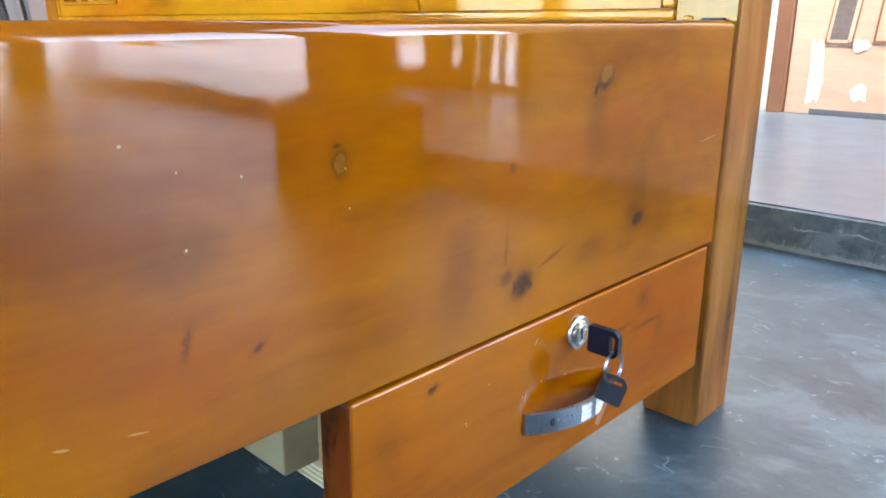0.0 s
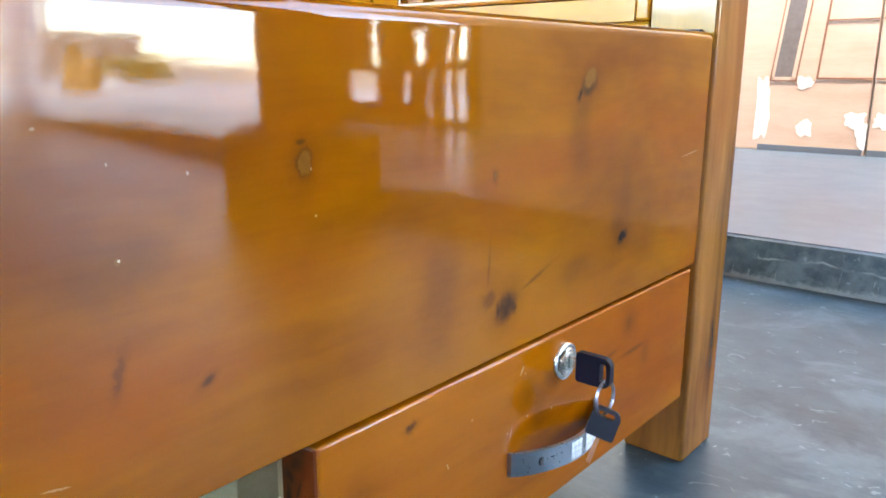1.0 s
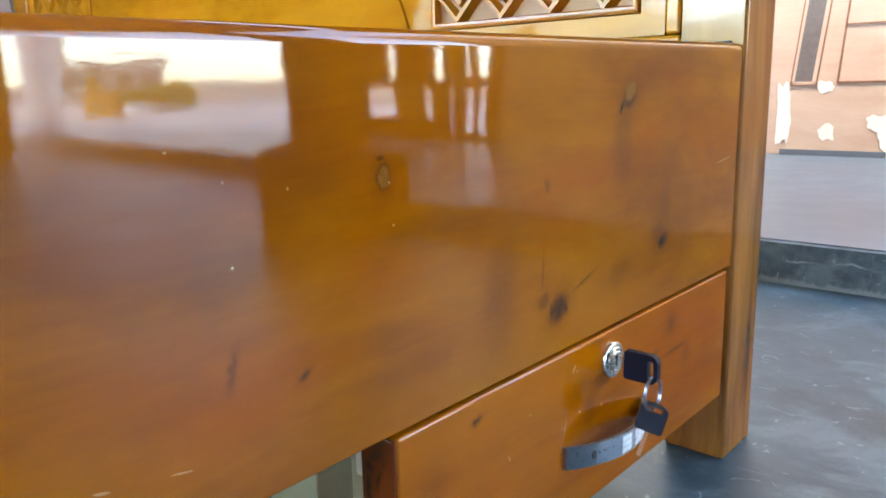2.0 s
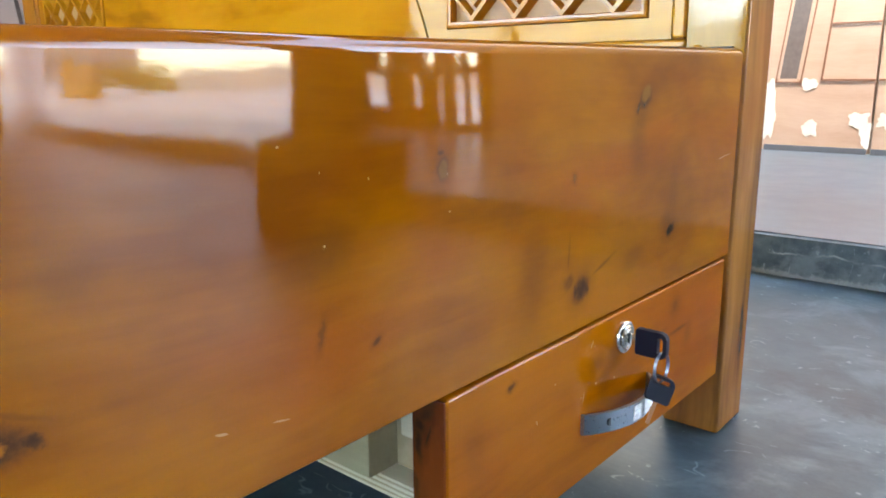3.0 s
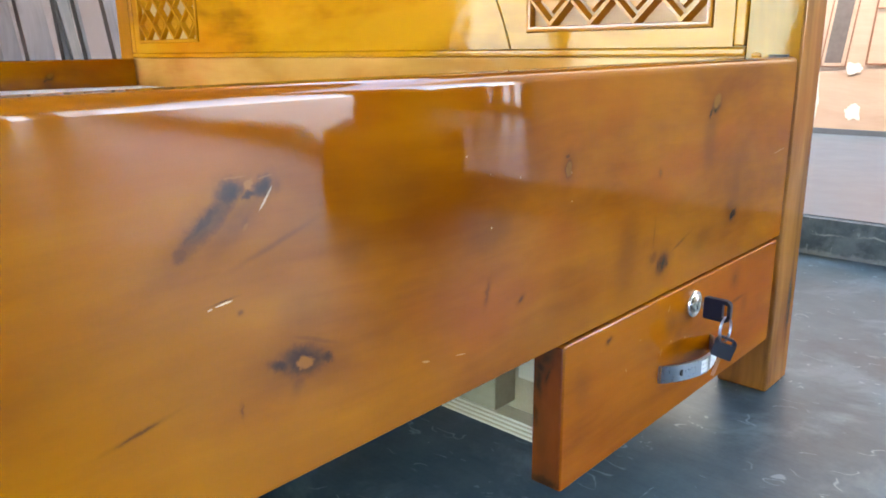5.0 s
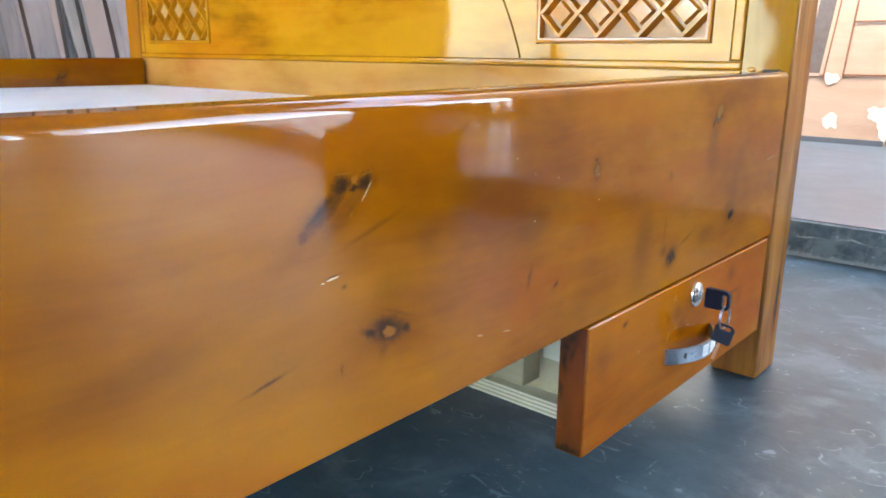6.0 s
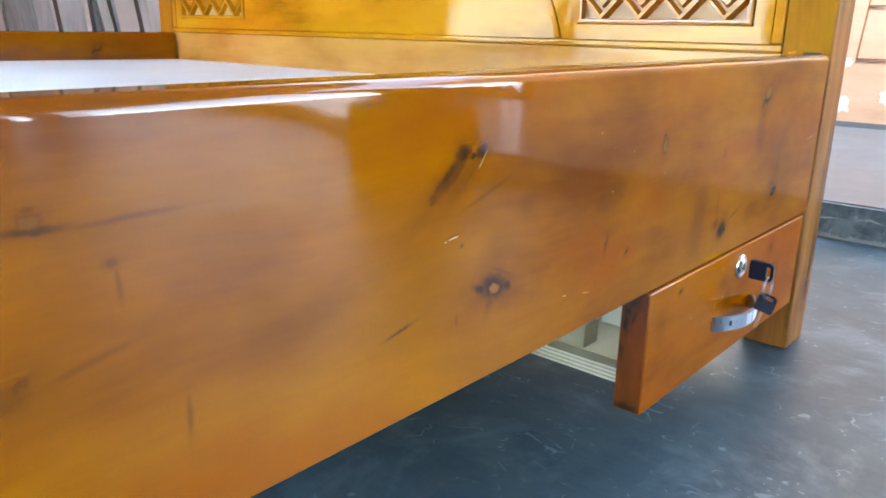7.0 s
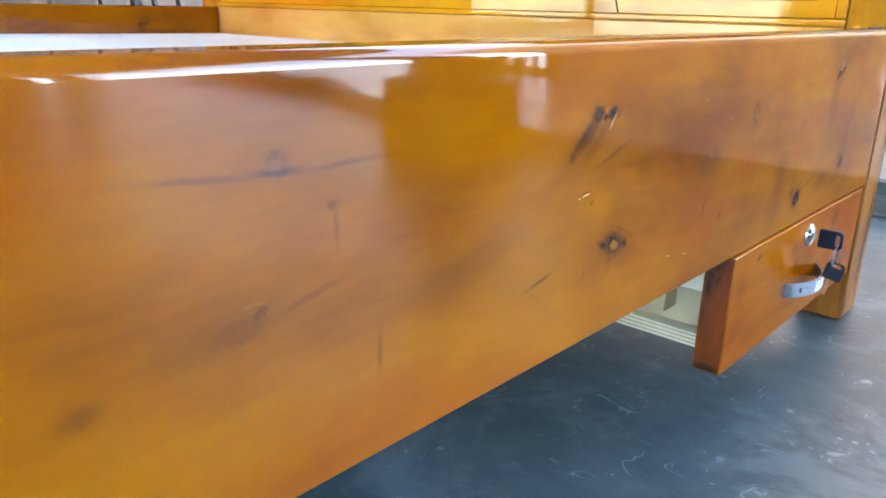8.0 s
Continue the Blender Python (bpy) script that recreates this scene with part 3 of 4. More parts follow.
box(bm, -4.2, -3.451, 0.2, 0.38, -0.03, 3.1)
solid("wall_west", bm, west_paint, "dull pinkish brown workshop side wall", "wall", kind="structure")
bm = bmesh.new()
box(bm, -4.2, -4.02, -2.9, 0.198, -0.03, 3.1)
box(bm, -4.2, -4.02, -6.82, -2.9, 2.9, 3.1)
solid("wall_west_south", bm, dark_wall, "dark brown stretch of the side wall, shade put into its colour", "wall", kind="structure")
# end and pier show mirrored; the unseen rest is closed to block light
bm = bmesh.new()
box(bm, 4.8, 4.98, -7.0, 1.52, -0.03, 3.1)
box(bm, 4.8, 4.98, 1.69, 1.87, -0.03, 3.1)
solid("wall_east", bm, dark_wall, "dark brown workshop side wall, shade in its colour, with a narrow gap before its end pier", "wall", kind="structure")
# unseen wall added to shape the light; sky comes in over it
bm = bmesh.new()
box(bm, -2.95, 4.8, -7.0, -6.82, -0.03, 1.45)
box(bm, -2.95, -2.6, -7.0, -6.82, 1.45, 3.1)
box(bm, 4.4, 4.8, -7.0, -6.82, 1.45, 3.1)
solid("wall_south", bm, dark_wall, "added unseen half wall, dark brown, open above for light, with a doorway at its end", "wall", kind="structure")
# unseen ceiling and eave, added to keep sky light out of the room
bm = bmesh.new()
box(bm, -4.3, 5.0, -7.1, 2.38, 3.1, 3.2)
box(bm, 5.001, 5.7, -7.1, 3.0, 2.75, 2.85)
solid("ceiling", bm, roof_mat, "unseen grey board ceiling with a short eave, added to hold back sky light", "ceiling", kind="structure")


def column(name, x, y, r, foot, z0, material, label):
    c = thing(name, (x, y, z0), label, "column", kind="structure")
    part("shaft", tube(bmesh.new(), (x, y, z0 + 0.24), (x, y, 3.098), r, n=40), material, c)
    b = tube(bmesh.new(), (x, y, z0), (x, y, z0 + 0.212), foot, n=48)
    tube(b, (x, y, z0 + 0.212), (x, y, z0 + 0.242), foot, r * 1.03, n=48)
    part("plinth", b, material, c)
    return c


# the dark column is added for an upright figure mirrored in the rail
column("column_stand_in", 1.075, 1.37, 0.112, 0.21, 0.004, dark_wall, "round dark brown stand-in for an upright figure mirrored in the rail, on a wider plinth")
column("column_2", 8.75, 3.61, 0.20, 0.21, 0.0, white_paint, "white painted round column out in the yard beside the eave")

# ---- the bed ----
bed = thing("bed", BASE, "varnished knotty timber double bed with carved headboard and underbed drawer", "bed")
FX = -1.984           # outer face of the far side
def lower_edge(y):
    return 0.2035 + 0.0085 * y


def upper_edge(y):
    return 0.4133 + 0.009 * y


def rail_solid(x0, x1, y0, y1, top, bottom, r_top=0.008, r_low=0.0015):
    """A planed board on edge, its top arrises rounded over; top and bottom give the heights of its edges."""
    outline = []
    for cx, cz, r, a0 in ((x1 - r_top, 1 - r_top, r_top, 0), (x0 + r_top, 1 - r_top, r_top, 90), (x0 + r_low, r_low, r_low, 180), (x1 - r_low, r_low, r_low, 270)):
        for k in range(9):
            a = radians(a0 + 90 * k / 8)
            z = cz + r * math.sin(a)
            outline.append((cx + r * math.cos(a), z))
    b = prism(bmesh.new(), outline, lambda u, v, s: (u, (y0, y1)[s], top((y0, y1)[s]) + v - 1 if v > 0.5 else bottom((y0, y1)[s]) + v))
    b.normal_update()
    layer = b.faces.layers.int.new("flat")
    for f in b.faces:
        if max(abs(c) for c in f.normal) > 0.99995 or len(f.verts) > 4:
            f[layer] = 1
    return b


bm = rail_solid(RX - 0.040, RX, -1.20, 0.732, upper_edge, lower_edge)
part("side_rail", bm, rail_wood, bed, "glossy orange-varnished knotty pine rail")
bm = rail_solid(FX, FX + 0.084, -1.20, 0.732, lambda y: 0.412 + 0.009 * y, lower_edge, 0.005)
part("side_rail", bm, rail_wood, bed)


def bed_post(x0, x1, y0, y1, z1):
    b = box(bmesh.new(), x0, x1, y0, y1, 0.0005, z1, 0.0035, 3)
    return part("post", b, post_wood, bed)


bed_post(RX - 0.064, RX + 0.001, Y0, 0.812, 1.05)
bed_post(FX, FX + 0.064, Y0, 0.812, 1.05)
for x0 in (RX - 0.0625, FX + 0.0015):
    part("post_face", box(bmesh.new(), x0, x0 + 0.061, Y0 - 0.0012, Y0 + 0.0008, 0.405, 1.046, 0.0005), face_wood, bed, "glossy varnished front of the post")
for x0 in (RX - 0.064, FX):
    b = box(bmesh.new(), x0, x0 + 0.065, -1.275, -1.203, floor_height(-1.24), 0.62, 0.006, 3)
    part("post", b, post_wood, bed)

HL, HR = FX + 0.064, RX - 0.064
CX = (HL + HR) / 2
bm = box(bmesh.new(), HL, HR, 0.752, 0.785, 0.20, 1.0)
part("headboard", bm, head_wood, bed)
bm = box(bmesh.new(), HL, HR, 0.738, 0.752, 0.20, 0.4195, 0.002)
part("headboard_beam", bm, glare_beam_wood, bed, "beam under the moulding, glare on its varnish put into the paler tan")
bm = box(bmesh.new(), HL, HR, 0.7385, 0.752, 0.4201, 0.4312, 0.0035, 4)
part("moulding", bm, head_wood, bed)


def side_line(z):
    """Half width of the arched middle panel."""
    u = z - 0.432
    return 0.434 - 0.30 * u - 1.2 * u * u


bm = bmesh.new()
zs = [0.432 + 0.44 * k / 24 for k in range(25)]
outline = [(CX + side_line(z) - 0.0012, z) for z in zs] + [(CX - side_line(z) + 0.0012, z) for z in reversed(zs)]
prism(bm, outline, lambda u, v, s: (u, 0.741 + 0.0108 * s, v))
part("middle_panel", bm, head_wood, bed)


def carved_panel(sign):
    """A carved lattice panel beside the middle one: flat ground, sunk field, crossing ridges and lozenge pads."""
    def X(u):
        return CX + sign * u
    inner, outer = 0.4725, 0.7395
    z0, z1 = 0.463, 0.84
    hi = 0.7745

    # flat ground round the field: one piece, open at the top of the field
    left = [(side_line(z) + 0.0012, z) for z in zs]
    top = zs[-1]
    b = prism(bmesh.new(), left + [(inner - 0.009, top), (inner - 0.009, z0 - 0.009), (outer + 0.009, z0 - 0.009), (outer + 0.009, top), (hi, top), (hi, zs[0])],
              lambda u, v, s: (X(u), 0.7425 + 0.009 * s, v))
    ground_ = part("carved_panel", b, head_wood, bed, "carved lattice panel under glossy varnish")
    b = box(bmesh.new(), min(X(inner), X(outer)), max(X(inner), X(outer)), 0.7508, 0.7516, z0, z1)
    part("sunk_field", b, field_wood, ground_, "sanded brown ground of the lattice")
    # bead round the field
    b = prism(bmesh.new(), [(inner - 0.008, z1), (inner - 0.008, z0 - 0.008), (outer + 0.008, z0 - 0.008), (outer + 0.008, z1), (outer, z1), (outer, z0), (inner, z0), (inner, z1)],
              lambda u, v, s: (X(u), 0.7385 + 0.013 * s, v))
    bmesh.ops.bevel(b, geom=[e for e in b.edges if abs(e.verts[0].co.y - 0.7385) < 1e-4 and abs(e.verts[1].co.y - 0.7385) < 1e-4], offset=0.002, segments=2, profile=0.5, affect="EDGES")
    part("bead", b, carve_wood, ground_)
    # ridges and pads
    pitch = 0.0668
    half = pitch / 2
    n_up = 5
    for k in range(4):
        uc = inner + half + k * pitch
        for j in range(n_up):
            zc = z0 + 0.036 + j * 2 * 0.034
            b = bmesh.new()
            w = 0.017
            pts = [b.verts.new((X(uc + a * w), 0.7445, zc + c * w * 0.95)) for a, c in ((1, 0), (0, 1), (-1, 0), (0, -1))]
            low = [b.verts.new((X(uc + a * (w + 0.004)), 0.7506, zc + c * (w + 0.004) * 0.95)) for a, c in ((1, 0), (0, 1), (-1, 0), (0, -1))]
            b.faces.new(pts)
            for q in range(4):
                b.faces.new((pts[q], pts[(q + 1) % 4], low[(q + 1) % 4], low[q]))
            bmesh.ops.recalc_face_normals(b, faces=b.faces)
            part("lozenge", b, carve_wood, ground_)
    for slope in (1, -1):
        for k in range(-14, 6):
            u_start = inner + (k + 0.5) * pitch
            pts = []
            for z in (z0, z1):
                pts.append(u_start + ((z - z0 - 0.002) / 0.034) * half) if slope > 0 else pts.append(outer - (u_start - inner) - ((z - z0 - 0.002) / 0.034) * half)
            # clip to the field
            (ua, ub), (za, zb) = pts, (z0, z1)
            def at_u(u):
                return za + (u - ua) / (ub - ua) * (zb - za)
            cand = []
            for u, z in ((ua, za), (ub, zb), (inner, at_u(inner)), (outer, at_u(outer))):
                if inner - 1e-6 <= u <= outer + 1e-6 and z0 - 1e-6 <= z <= z1 + 1e-6:
                    cand.append((u, z))
            if len(cand) < 2:
                continue
            cand.sort(key=lambda p: p[1])
            (u0, v0), (u1, v1) = cand[0], cand[-1]
            if math.hypot(u1 - u0, v1 - v0) < 0.01:
                continue
            d = Vector((u1 - u0, v1 - v0)).normalized()
            nrm = Vector((-d.y, d.x)) * (0.0070 if slope > 0 else 0.0055)
            b = bmesh.new()
            crest = 0.739 if slope > 0 else 0.7405
            ring = []
            for (u, v) in ((u0, v0), (u1, v1)):
                ring.append([b.verts.new((X(u + nrm.x), 0.7507, v + nrm.y)), b.verts.new((X(u + nrm.x * 0.38), crest, v + nrm.y * 0.38)),
                             b.verts.new((X(u - nrm.x * 0.38), crest, v - nrm.y * 0.38)), b.verts.new((X(u - nrm.x), 0.7507, v - nrm.y))])
            for q in range(3):
                b.faces.new((ring[0][q], ring[0][q + 1], ring[1][q + 1], ring[1][q]))
            b.faces.new(ring[0][::-1])
            b.faces.new(ring[1])
            bmesh.ops.recalc_face_normals(b, faces=b.faces)
            part("ridge", b, carve_wood, ground_)


carved_panel(1)
carved_panel(-1)
for xa, xb in ((HR - 0.0165, HR - 0.001), (HL + 0.001, HL + 0.0165)):
    bm = box(bmesh.new(), xa, xb, 0.7395, 0.7518, 0.432, 0.98, 0.003, 3)
    part("stile", bm, head_wood, bed)

# slot of the hook plate and a drip of varnish where the rail meets the post
part("hook_slot", box(bmesh.new(), RX - 0.034, RX - 0.012, 0.7325, 0.7386, 0.405, 0.4222, 0.0006), slot_dark, bed, "dark slot of the hook plate")
bm = bmesh.new()
bmesh.ops.create_icosphere(bm, subdivisions=2, radius=0.0038, matrix=Matrix.Translation((RX - 0.050, 0.738, 0.4215)) @ Matrix.Diagonal((1.6, 0.5, 0.9, 1)))
part("varnish_drip", bm, head_wood, bed)

# the drawer under the rail
DX, DY0, DY1, DZ0, DZ1 = RX + 0.0015, 0.272, 0.722, 0.0755, 0.2035
bm = box(bmesh.new(), DX - 0.030, DX, DY0, DY1, DZ0, DZ1, 0.002, 3)
for v in bm.verts:
    v.co.z += lower_edge(v.co.y) - lower_edge(DY0)
front = part("drawer_front", bm, drawer_wood, bed, "reddish varnished drawer front")
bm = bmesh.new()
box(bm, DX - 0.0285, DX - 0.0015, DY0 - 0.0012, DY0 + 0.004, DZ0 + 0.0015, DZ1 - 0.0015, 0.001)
part("end_grain", bm, edge_wood, front, "dark end grain, darker towards top and foot, with a black split")
for k in range(7):
    zk = 0.0745 + k * 0.0023
    bm = box(bmesh.new(), -0.80, DX - 0.0305, 0.326 + (0.0006 if k % 2 else 0), 0.70, zk, zk + 0.0022)
    part("ply", bm, ply_dark if k % 2 else ply_light, front)
bm = box(bmesh.new(), -0.80, DX - 0.0305, 0.345, 0.365, 0.0908, 0.2, 0.0015)
part("drawer_side", bm, ply_dark, front)
bm = box(bmesh.new(), -0.334, DX - 0.0305, 0.297, 0.315, 0.151, 0.2, 0.0015)
part("cleat", bm, ply_light, front, "white offcut behind the drawer front")
bm = box(bmesh.new(), -0.75, -0.336, 0.268, 0.2965, 0.129, 0.36, 0.0012)
part("bearer", bm, pale_wood, bed, "pale raw timber bearer under the bed")

# pull handle: a bowed strip with stamped squares
HY0, HY1, HZ = 0.434, 0.548, 0.1275
bm = bmesh.new()
N = 28
prof = []
for k in range(N + 1):
    u = k / N
    bow = 0.021 * math.sin(math.pi * u) ** 0.8
    prof.append((HY0 + (HY1 - HY0) * u, DX + 0.003 + bow))
outer_pts = prof
inner_pts = [(y, x - 0.003) for y, x in prof]
prism(bm, outer_pts + inner_pts[::-1], lambda u, v, s: (v, u, HZ + (0.0084 if s else -0.0084)))
handle = part("handle", bm, chrome, front, "bowed chrome strip handle with stamped squares")


def bow_at(u):
    return DX + 0.003 + 0.021 * math.sin(math.pi * u) ** 0.8


stamp_dark = plain("worn_stamp", (0.04, 0.04, 0.045), 0.5, 0.3, 0.3, 300, 0.3)
stamp = plain("stamped_metal", (0.80, 0.82, 0.84), 0.6, 0.1, 0.2, 300, 0.4)
for u in (0.44, 0.60, 0.74):
    bm = bmesh.new()
    yc = HY0 + (HY1 - HY0) * u
    for a in range(3):
        for c in range(3):
            ya = yc + (a - 1.5) * 0.004
            za = HZ + (c - 1.5) * 0.0045
            xa = bow_at((ya + 0.002 - HY0) / (HY1 - HY0))
            box(bm, xa - 0.001, xa + 0.0007, ya + 0.0003, ya + 0.0036, za + 0.0004, za + 0.004)
    part("stamp", bm, stamp, handle)
bm = bmesh.new()
yc = HY0 + (HY1 - HY0) * 0.17
tube(bm, (bow_at(0.17) - 0.001, yc, HZ), (bow_at(0.17) + 0.0004, yc, HZ), 0.0034, 0.0032, 20)
part("emblem", bm, stamp_dark, handle, "small dark round stamp")

# cam lock
LY, LZ = 0.501, 0.182
def turned(profile, n=40):
    """A turned body round the lock's axis: profile is (out from the face, radius)."""
    b = bmesh.new()
    rings = []
    for x, r in profile:
        rings.append([b.verts.new((DX + x, LY + r * math.cos(2 * math.pi * k / n), LZ + r * math.sin(2 * math.pi * k / n))) for k in range(n)])
    for p, q in zip(rings, rings[1:]):
        for k in range(n):
            b.faces.new((p[k], p[(k + 1) % n], q[(k + 1) % n], q[k]))
    b.faces.new(rings[-1])
    b.faces.new(rings[0][::-1])
    bmesh.ops.recalc_face_normals(b, faces=b.faces)
    return b


lock = part("lock", turned([(-0.001, 0.0140), (0.0012, 0.0140), (0.0024, 0.0134), (0.0030, 0.0122), (0.0030, 0.0112), (0.0022, 0.0108)]), nickel, front, "round nickel cam lock")
part("lock_collar", turned([(0.002, 0.0104), (0.0036, 0.0102), (0.0044, 0.0094), (0.0044, 0.0084), (0.0036, 0.0080)]), nickel, lock)
part("lock_plug", turned([(0.003, 0.0074), (0.0046, 0.0073), (0.0050, 0.0068)]), nickel, lock)
part("keyhole", box(bmesh.new(), DX + 0.0045, DX + 0.0054, LY - 0.0012, LY + 0.0012, LZ - 0.0045, LZ + 0.0045), black_plastic, lock)

# ---- the keys in the lock ----
def bow_plate(b, place, w, h, t, r=0.006, slot=True):
    """A moulded key head in the u, v plane with one rounded end and a long slot near it, thickness t."""
    def ring(w0, w1, h0, h1, rad, n=6):
        pts = []
        for cx, cy, a0 in ((w1 - rad, h0 + rad, -90), (w1 - rad, h1 - rad, 0), (w0 + rad * 0.35, h1 - rad * 0.35, 90), (w0 + rad * 0.35, h0 + rad * 0.35, 180)):
            rr = rad if a0 in (-90, 0) else rad * 0.35
            for k in range(n + 1):
                a = radians(a0 + 90 * k / n)
                pts.append((cx + rr * math.cos(a), cy + rr * math.sin(a)))
        return pts
    out = ring(0, w, -h / 2, h / 2, r)
    ins = ring(w * 0.70, w * 0.88, -h * 0.30, h * 0.30, 0.002)
    n = len(out)
    layers = []
    for s in (-1, 1):
        layers.append(([b.verts.new(place(u, v, s * t / 2)) for u, v in out], [b.verts.new(place(u, v, s * t / 2)) for u, v in ins]))
    for k in range(n):
        j = (k + 1) % n
        for (o, i) in layers:
            b.faces.new((o[k], o[j], i[j], i[k]))
        b.faces.new((layers[0][0][k], layers[0][0][j], layers[1][0][j], layers[1][0][k]))
        b.faces.new((layers[0][1][k], layers[0][1][j], layers[1][1][j], layers[1][1][k]))
    bmesh.ops.recalc_face_normals(b, faces=b.faces)
    return b


keys = thing("key_bunch", (DX + 0.0255, LY, 0.130), "two black-headed keys on a wire ring, one in the lock", "keys")
bm = bow_plate(bmesh.new(), lambda u, v, w: (DX + 0.0115 + u, LY + w, LZ - 0.0005 + v), 0.027, 0.022, 0.0055)
part("key_head", bm, black_plastic, keys)
bm = box(bmesh.new(), DX + 0.0056, DX + 0.0125, LY - 0.001, LY + 0.001, LZ - 0.004, LZ + 0.004)
part("key_blade", bm, nickel, keys)
face2 = Vector((0.46, -0.84, 0.20)).normalized()
right2 = Vector((0.84, 0.46, 0)).normalized()
up2 = right2.cross(face2) * -1
if up2.z < 0:
    up2 = -up2
axis2 = (up2 * 0.93 + right2 * 0.30).normalized()
across2 = face2.cross(axis2).normalized()
head2 = Vector((-0.2355, LY, 0.1450))
bm = bow_plate(bmesh.new(), lambda u, v, w: head2 + axis2 * (u - 0.0115) + across2 * v + face2 * w, 0.0215, 0.0205, 0.0055)
part("key_head", bm, black_plastic, keys)
bm = bmesh.new()
box(bm, -0.031, -0.0116, -0.0015, 0.0015, -0.001, 0.001)
bm.transform(Matrix((axis2, across2, face2)).transposed().to_4x4())
bmesh.ops.translate(bm, verts=bm.verts, vec=head2)
part("key_blade", bm, brass, keys, "brass-toned key blade")
bm = bmesh.new()
for loop in range(2):
    K, M, R, r = 32, 6, 0.0125, 0.0006
    c = Vector((-0.2365 + 0.0013 * loop, LY, 0.1630))
    rings = []
    for k in range(K):
        a = 2 * math.pi * k / K
        d = Vector((math.cos(a) * 0.10, math.cos(a) * 0.80, math.sin(a)))
        side = Vector((1, -0.1, 0)).normalized()
        rings.append([bm.verts.new(c + d * R + (d.normalized() * math.cos(q * 2 * math.pi / M) + side * math.sin(q * 2 * math.pi / M)) * r) for q in range(M)])
    for k in range(K):
        for q in range(M):
            bm.faces.new((rings[k][q], rings[k][(q + 1) % M], rings[(k + 1) % K][(q + 1) % M], rings[(k + 1) % K][q]))
part("key_ring", bm, chrome, keys, "thin steel split ring")

# ---- the board on the bed ----
bm = box(bmesh.new(), FX + 0.086, RX - 0.041, -1.19, 0.737, 0.338, 0.350, 0.001)
solid("mattress_board", bm, board_white, "white faced mattress board lying inside the bed frame", "board")

# ---- boards leaning at the far side of the bed ----
plank_wood = wood("rough_plank", (0.042, 0.024, 0.018), (0.120, 0.076, 0.058), (0.19, 0.126, 0.100), "z", 1.6, (), 0.0, random_tone=0.5)
grey_plank = wood("weathered_plank", (0.020, 0.013, 0.010), (0.084, 0.061, 0.049), (0.19, 0.150, 0.126), "z", 1.6, (), 0.0, random_tone=0.45)
for y, w, th, lean, twist, foot, material in (
        (0.43, 0.11, 0.03, 17, 4, -2.36, plank_wood), (0.555, 0.085, 0.03, 17, -3, -2.33, grey_plank), (0.637, 0.070, 0.03, 17, 3, -2.36, plank_wood),
        (0.714, 0.078, 0.03, 17, 0, -2.34, plank_wood), (0.781, 0.048, 0.04, 17, -8, -2.33, grey_plank), (0.829, 0.036, 0.035, 17, 10, -2.32, grey_plank),
        (0.858, 0.014, 0.03, 17, 0, -2.35, grey_plank), (0.949, 0.030, 0.03, 17, 0, -2.33, plank_wood), (1.04, 0.09, 0.03, 17, 0, -2.42, plank_wood)):
    long = (3.262 - th / 2 + foot) / math.sin(radians(lean))
    bm = box(bmesh.new(), -th / 2, th / 2, -w / 2, w / 2, 0, long, 0.003)
    ob = solid("plank", bm, material, "rough sawn plank leaning upright against the wall", "plank", group="planks leaning on the wall", base=(0, 0, 0))
    ob.matrix_world = pose(foot, y, floor_height(y) + 0.004, 0, -lean, twist)

# ---- unfinished doors standing against the north wall ----
door_wood = wood("raw_door", (0.47, 0.28, 0.185), (0.55, 0.355, 0.25), (0.61, 0.42, 0.31), "x", 1.4, (), 0.0, blotch=0.4)
door_line = plain("door_moulding", (0.22, 0.09, 0.045), 0.6, 0, 0.2)
filler = plain("wood_filler", (0.76, 0.69, 0.58), 0.8, 0, 0.08, 30, 0.3)
dark_glass = plain("dark_glass", (0.16, 0.13, 0.12), 0.12, 0, 0.3, 8, 0.0)
strip_grey = plain("kick_strip", (0.10, 0.105, 0.12), 0.5, 0, 0.2)
DFY = 3.262


def slab(b, pts, y0, y1):
    """A flat piece on the doors; its heights count from 26 mm over the floor's zero."""
    return prism(b, pts, lambda u, v, s: (u, (y0, y1)[s], v + 0.026))


def rag_patch(cx, cz, w, h_, seed, y):
    pts = []
    for k in range(44):
        a = 2 * math.pi * k / 44
        c, e = math.cos(a), math.sin(a)
        square = 1 / max(abs(c), abs(e)) ** 0.6
        rr = square * (0.85 + 0.45 * noise.noise((c * 1.6 + seed, e * 1.6, seed)) + 0.12 * noise.noise((c * 5 + seed, e * 5, seed)))
        pts.append((cx + w * rr * c, cz + h_ * rr * e))
    return slab(bmesh.new(), pts, y - 0.0015, y + 0.002)


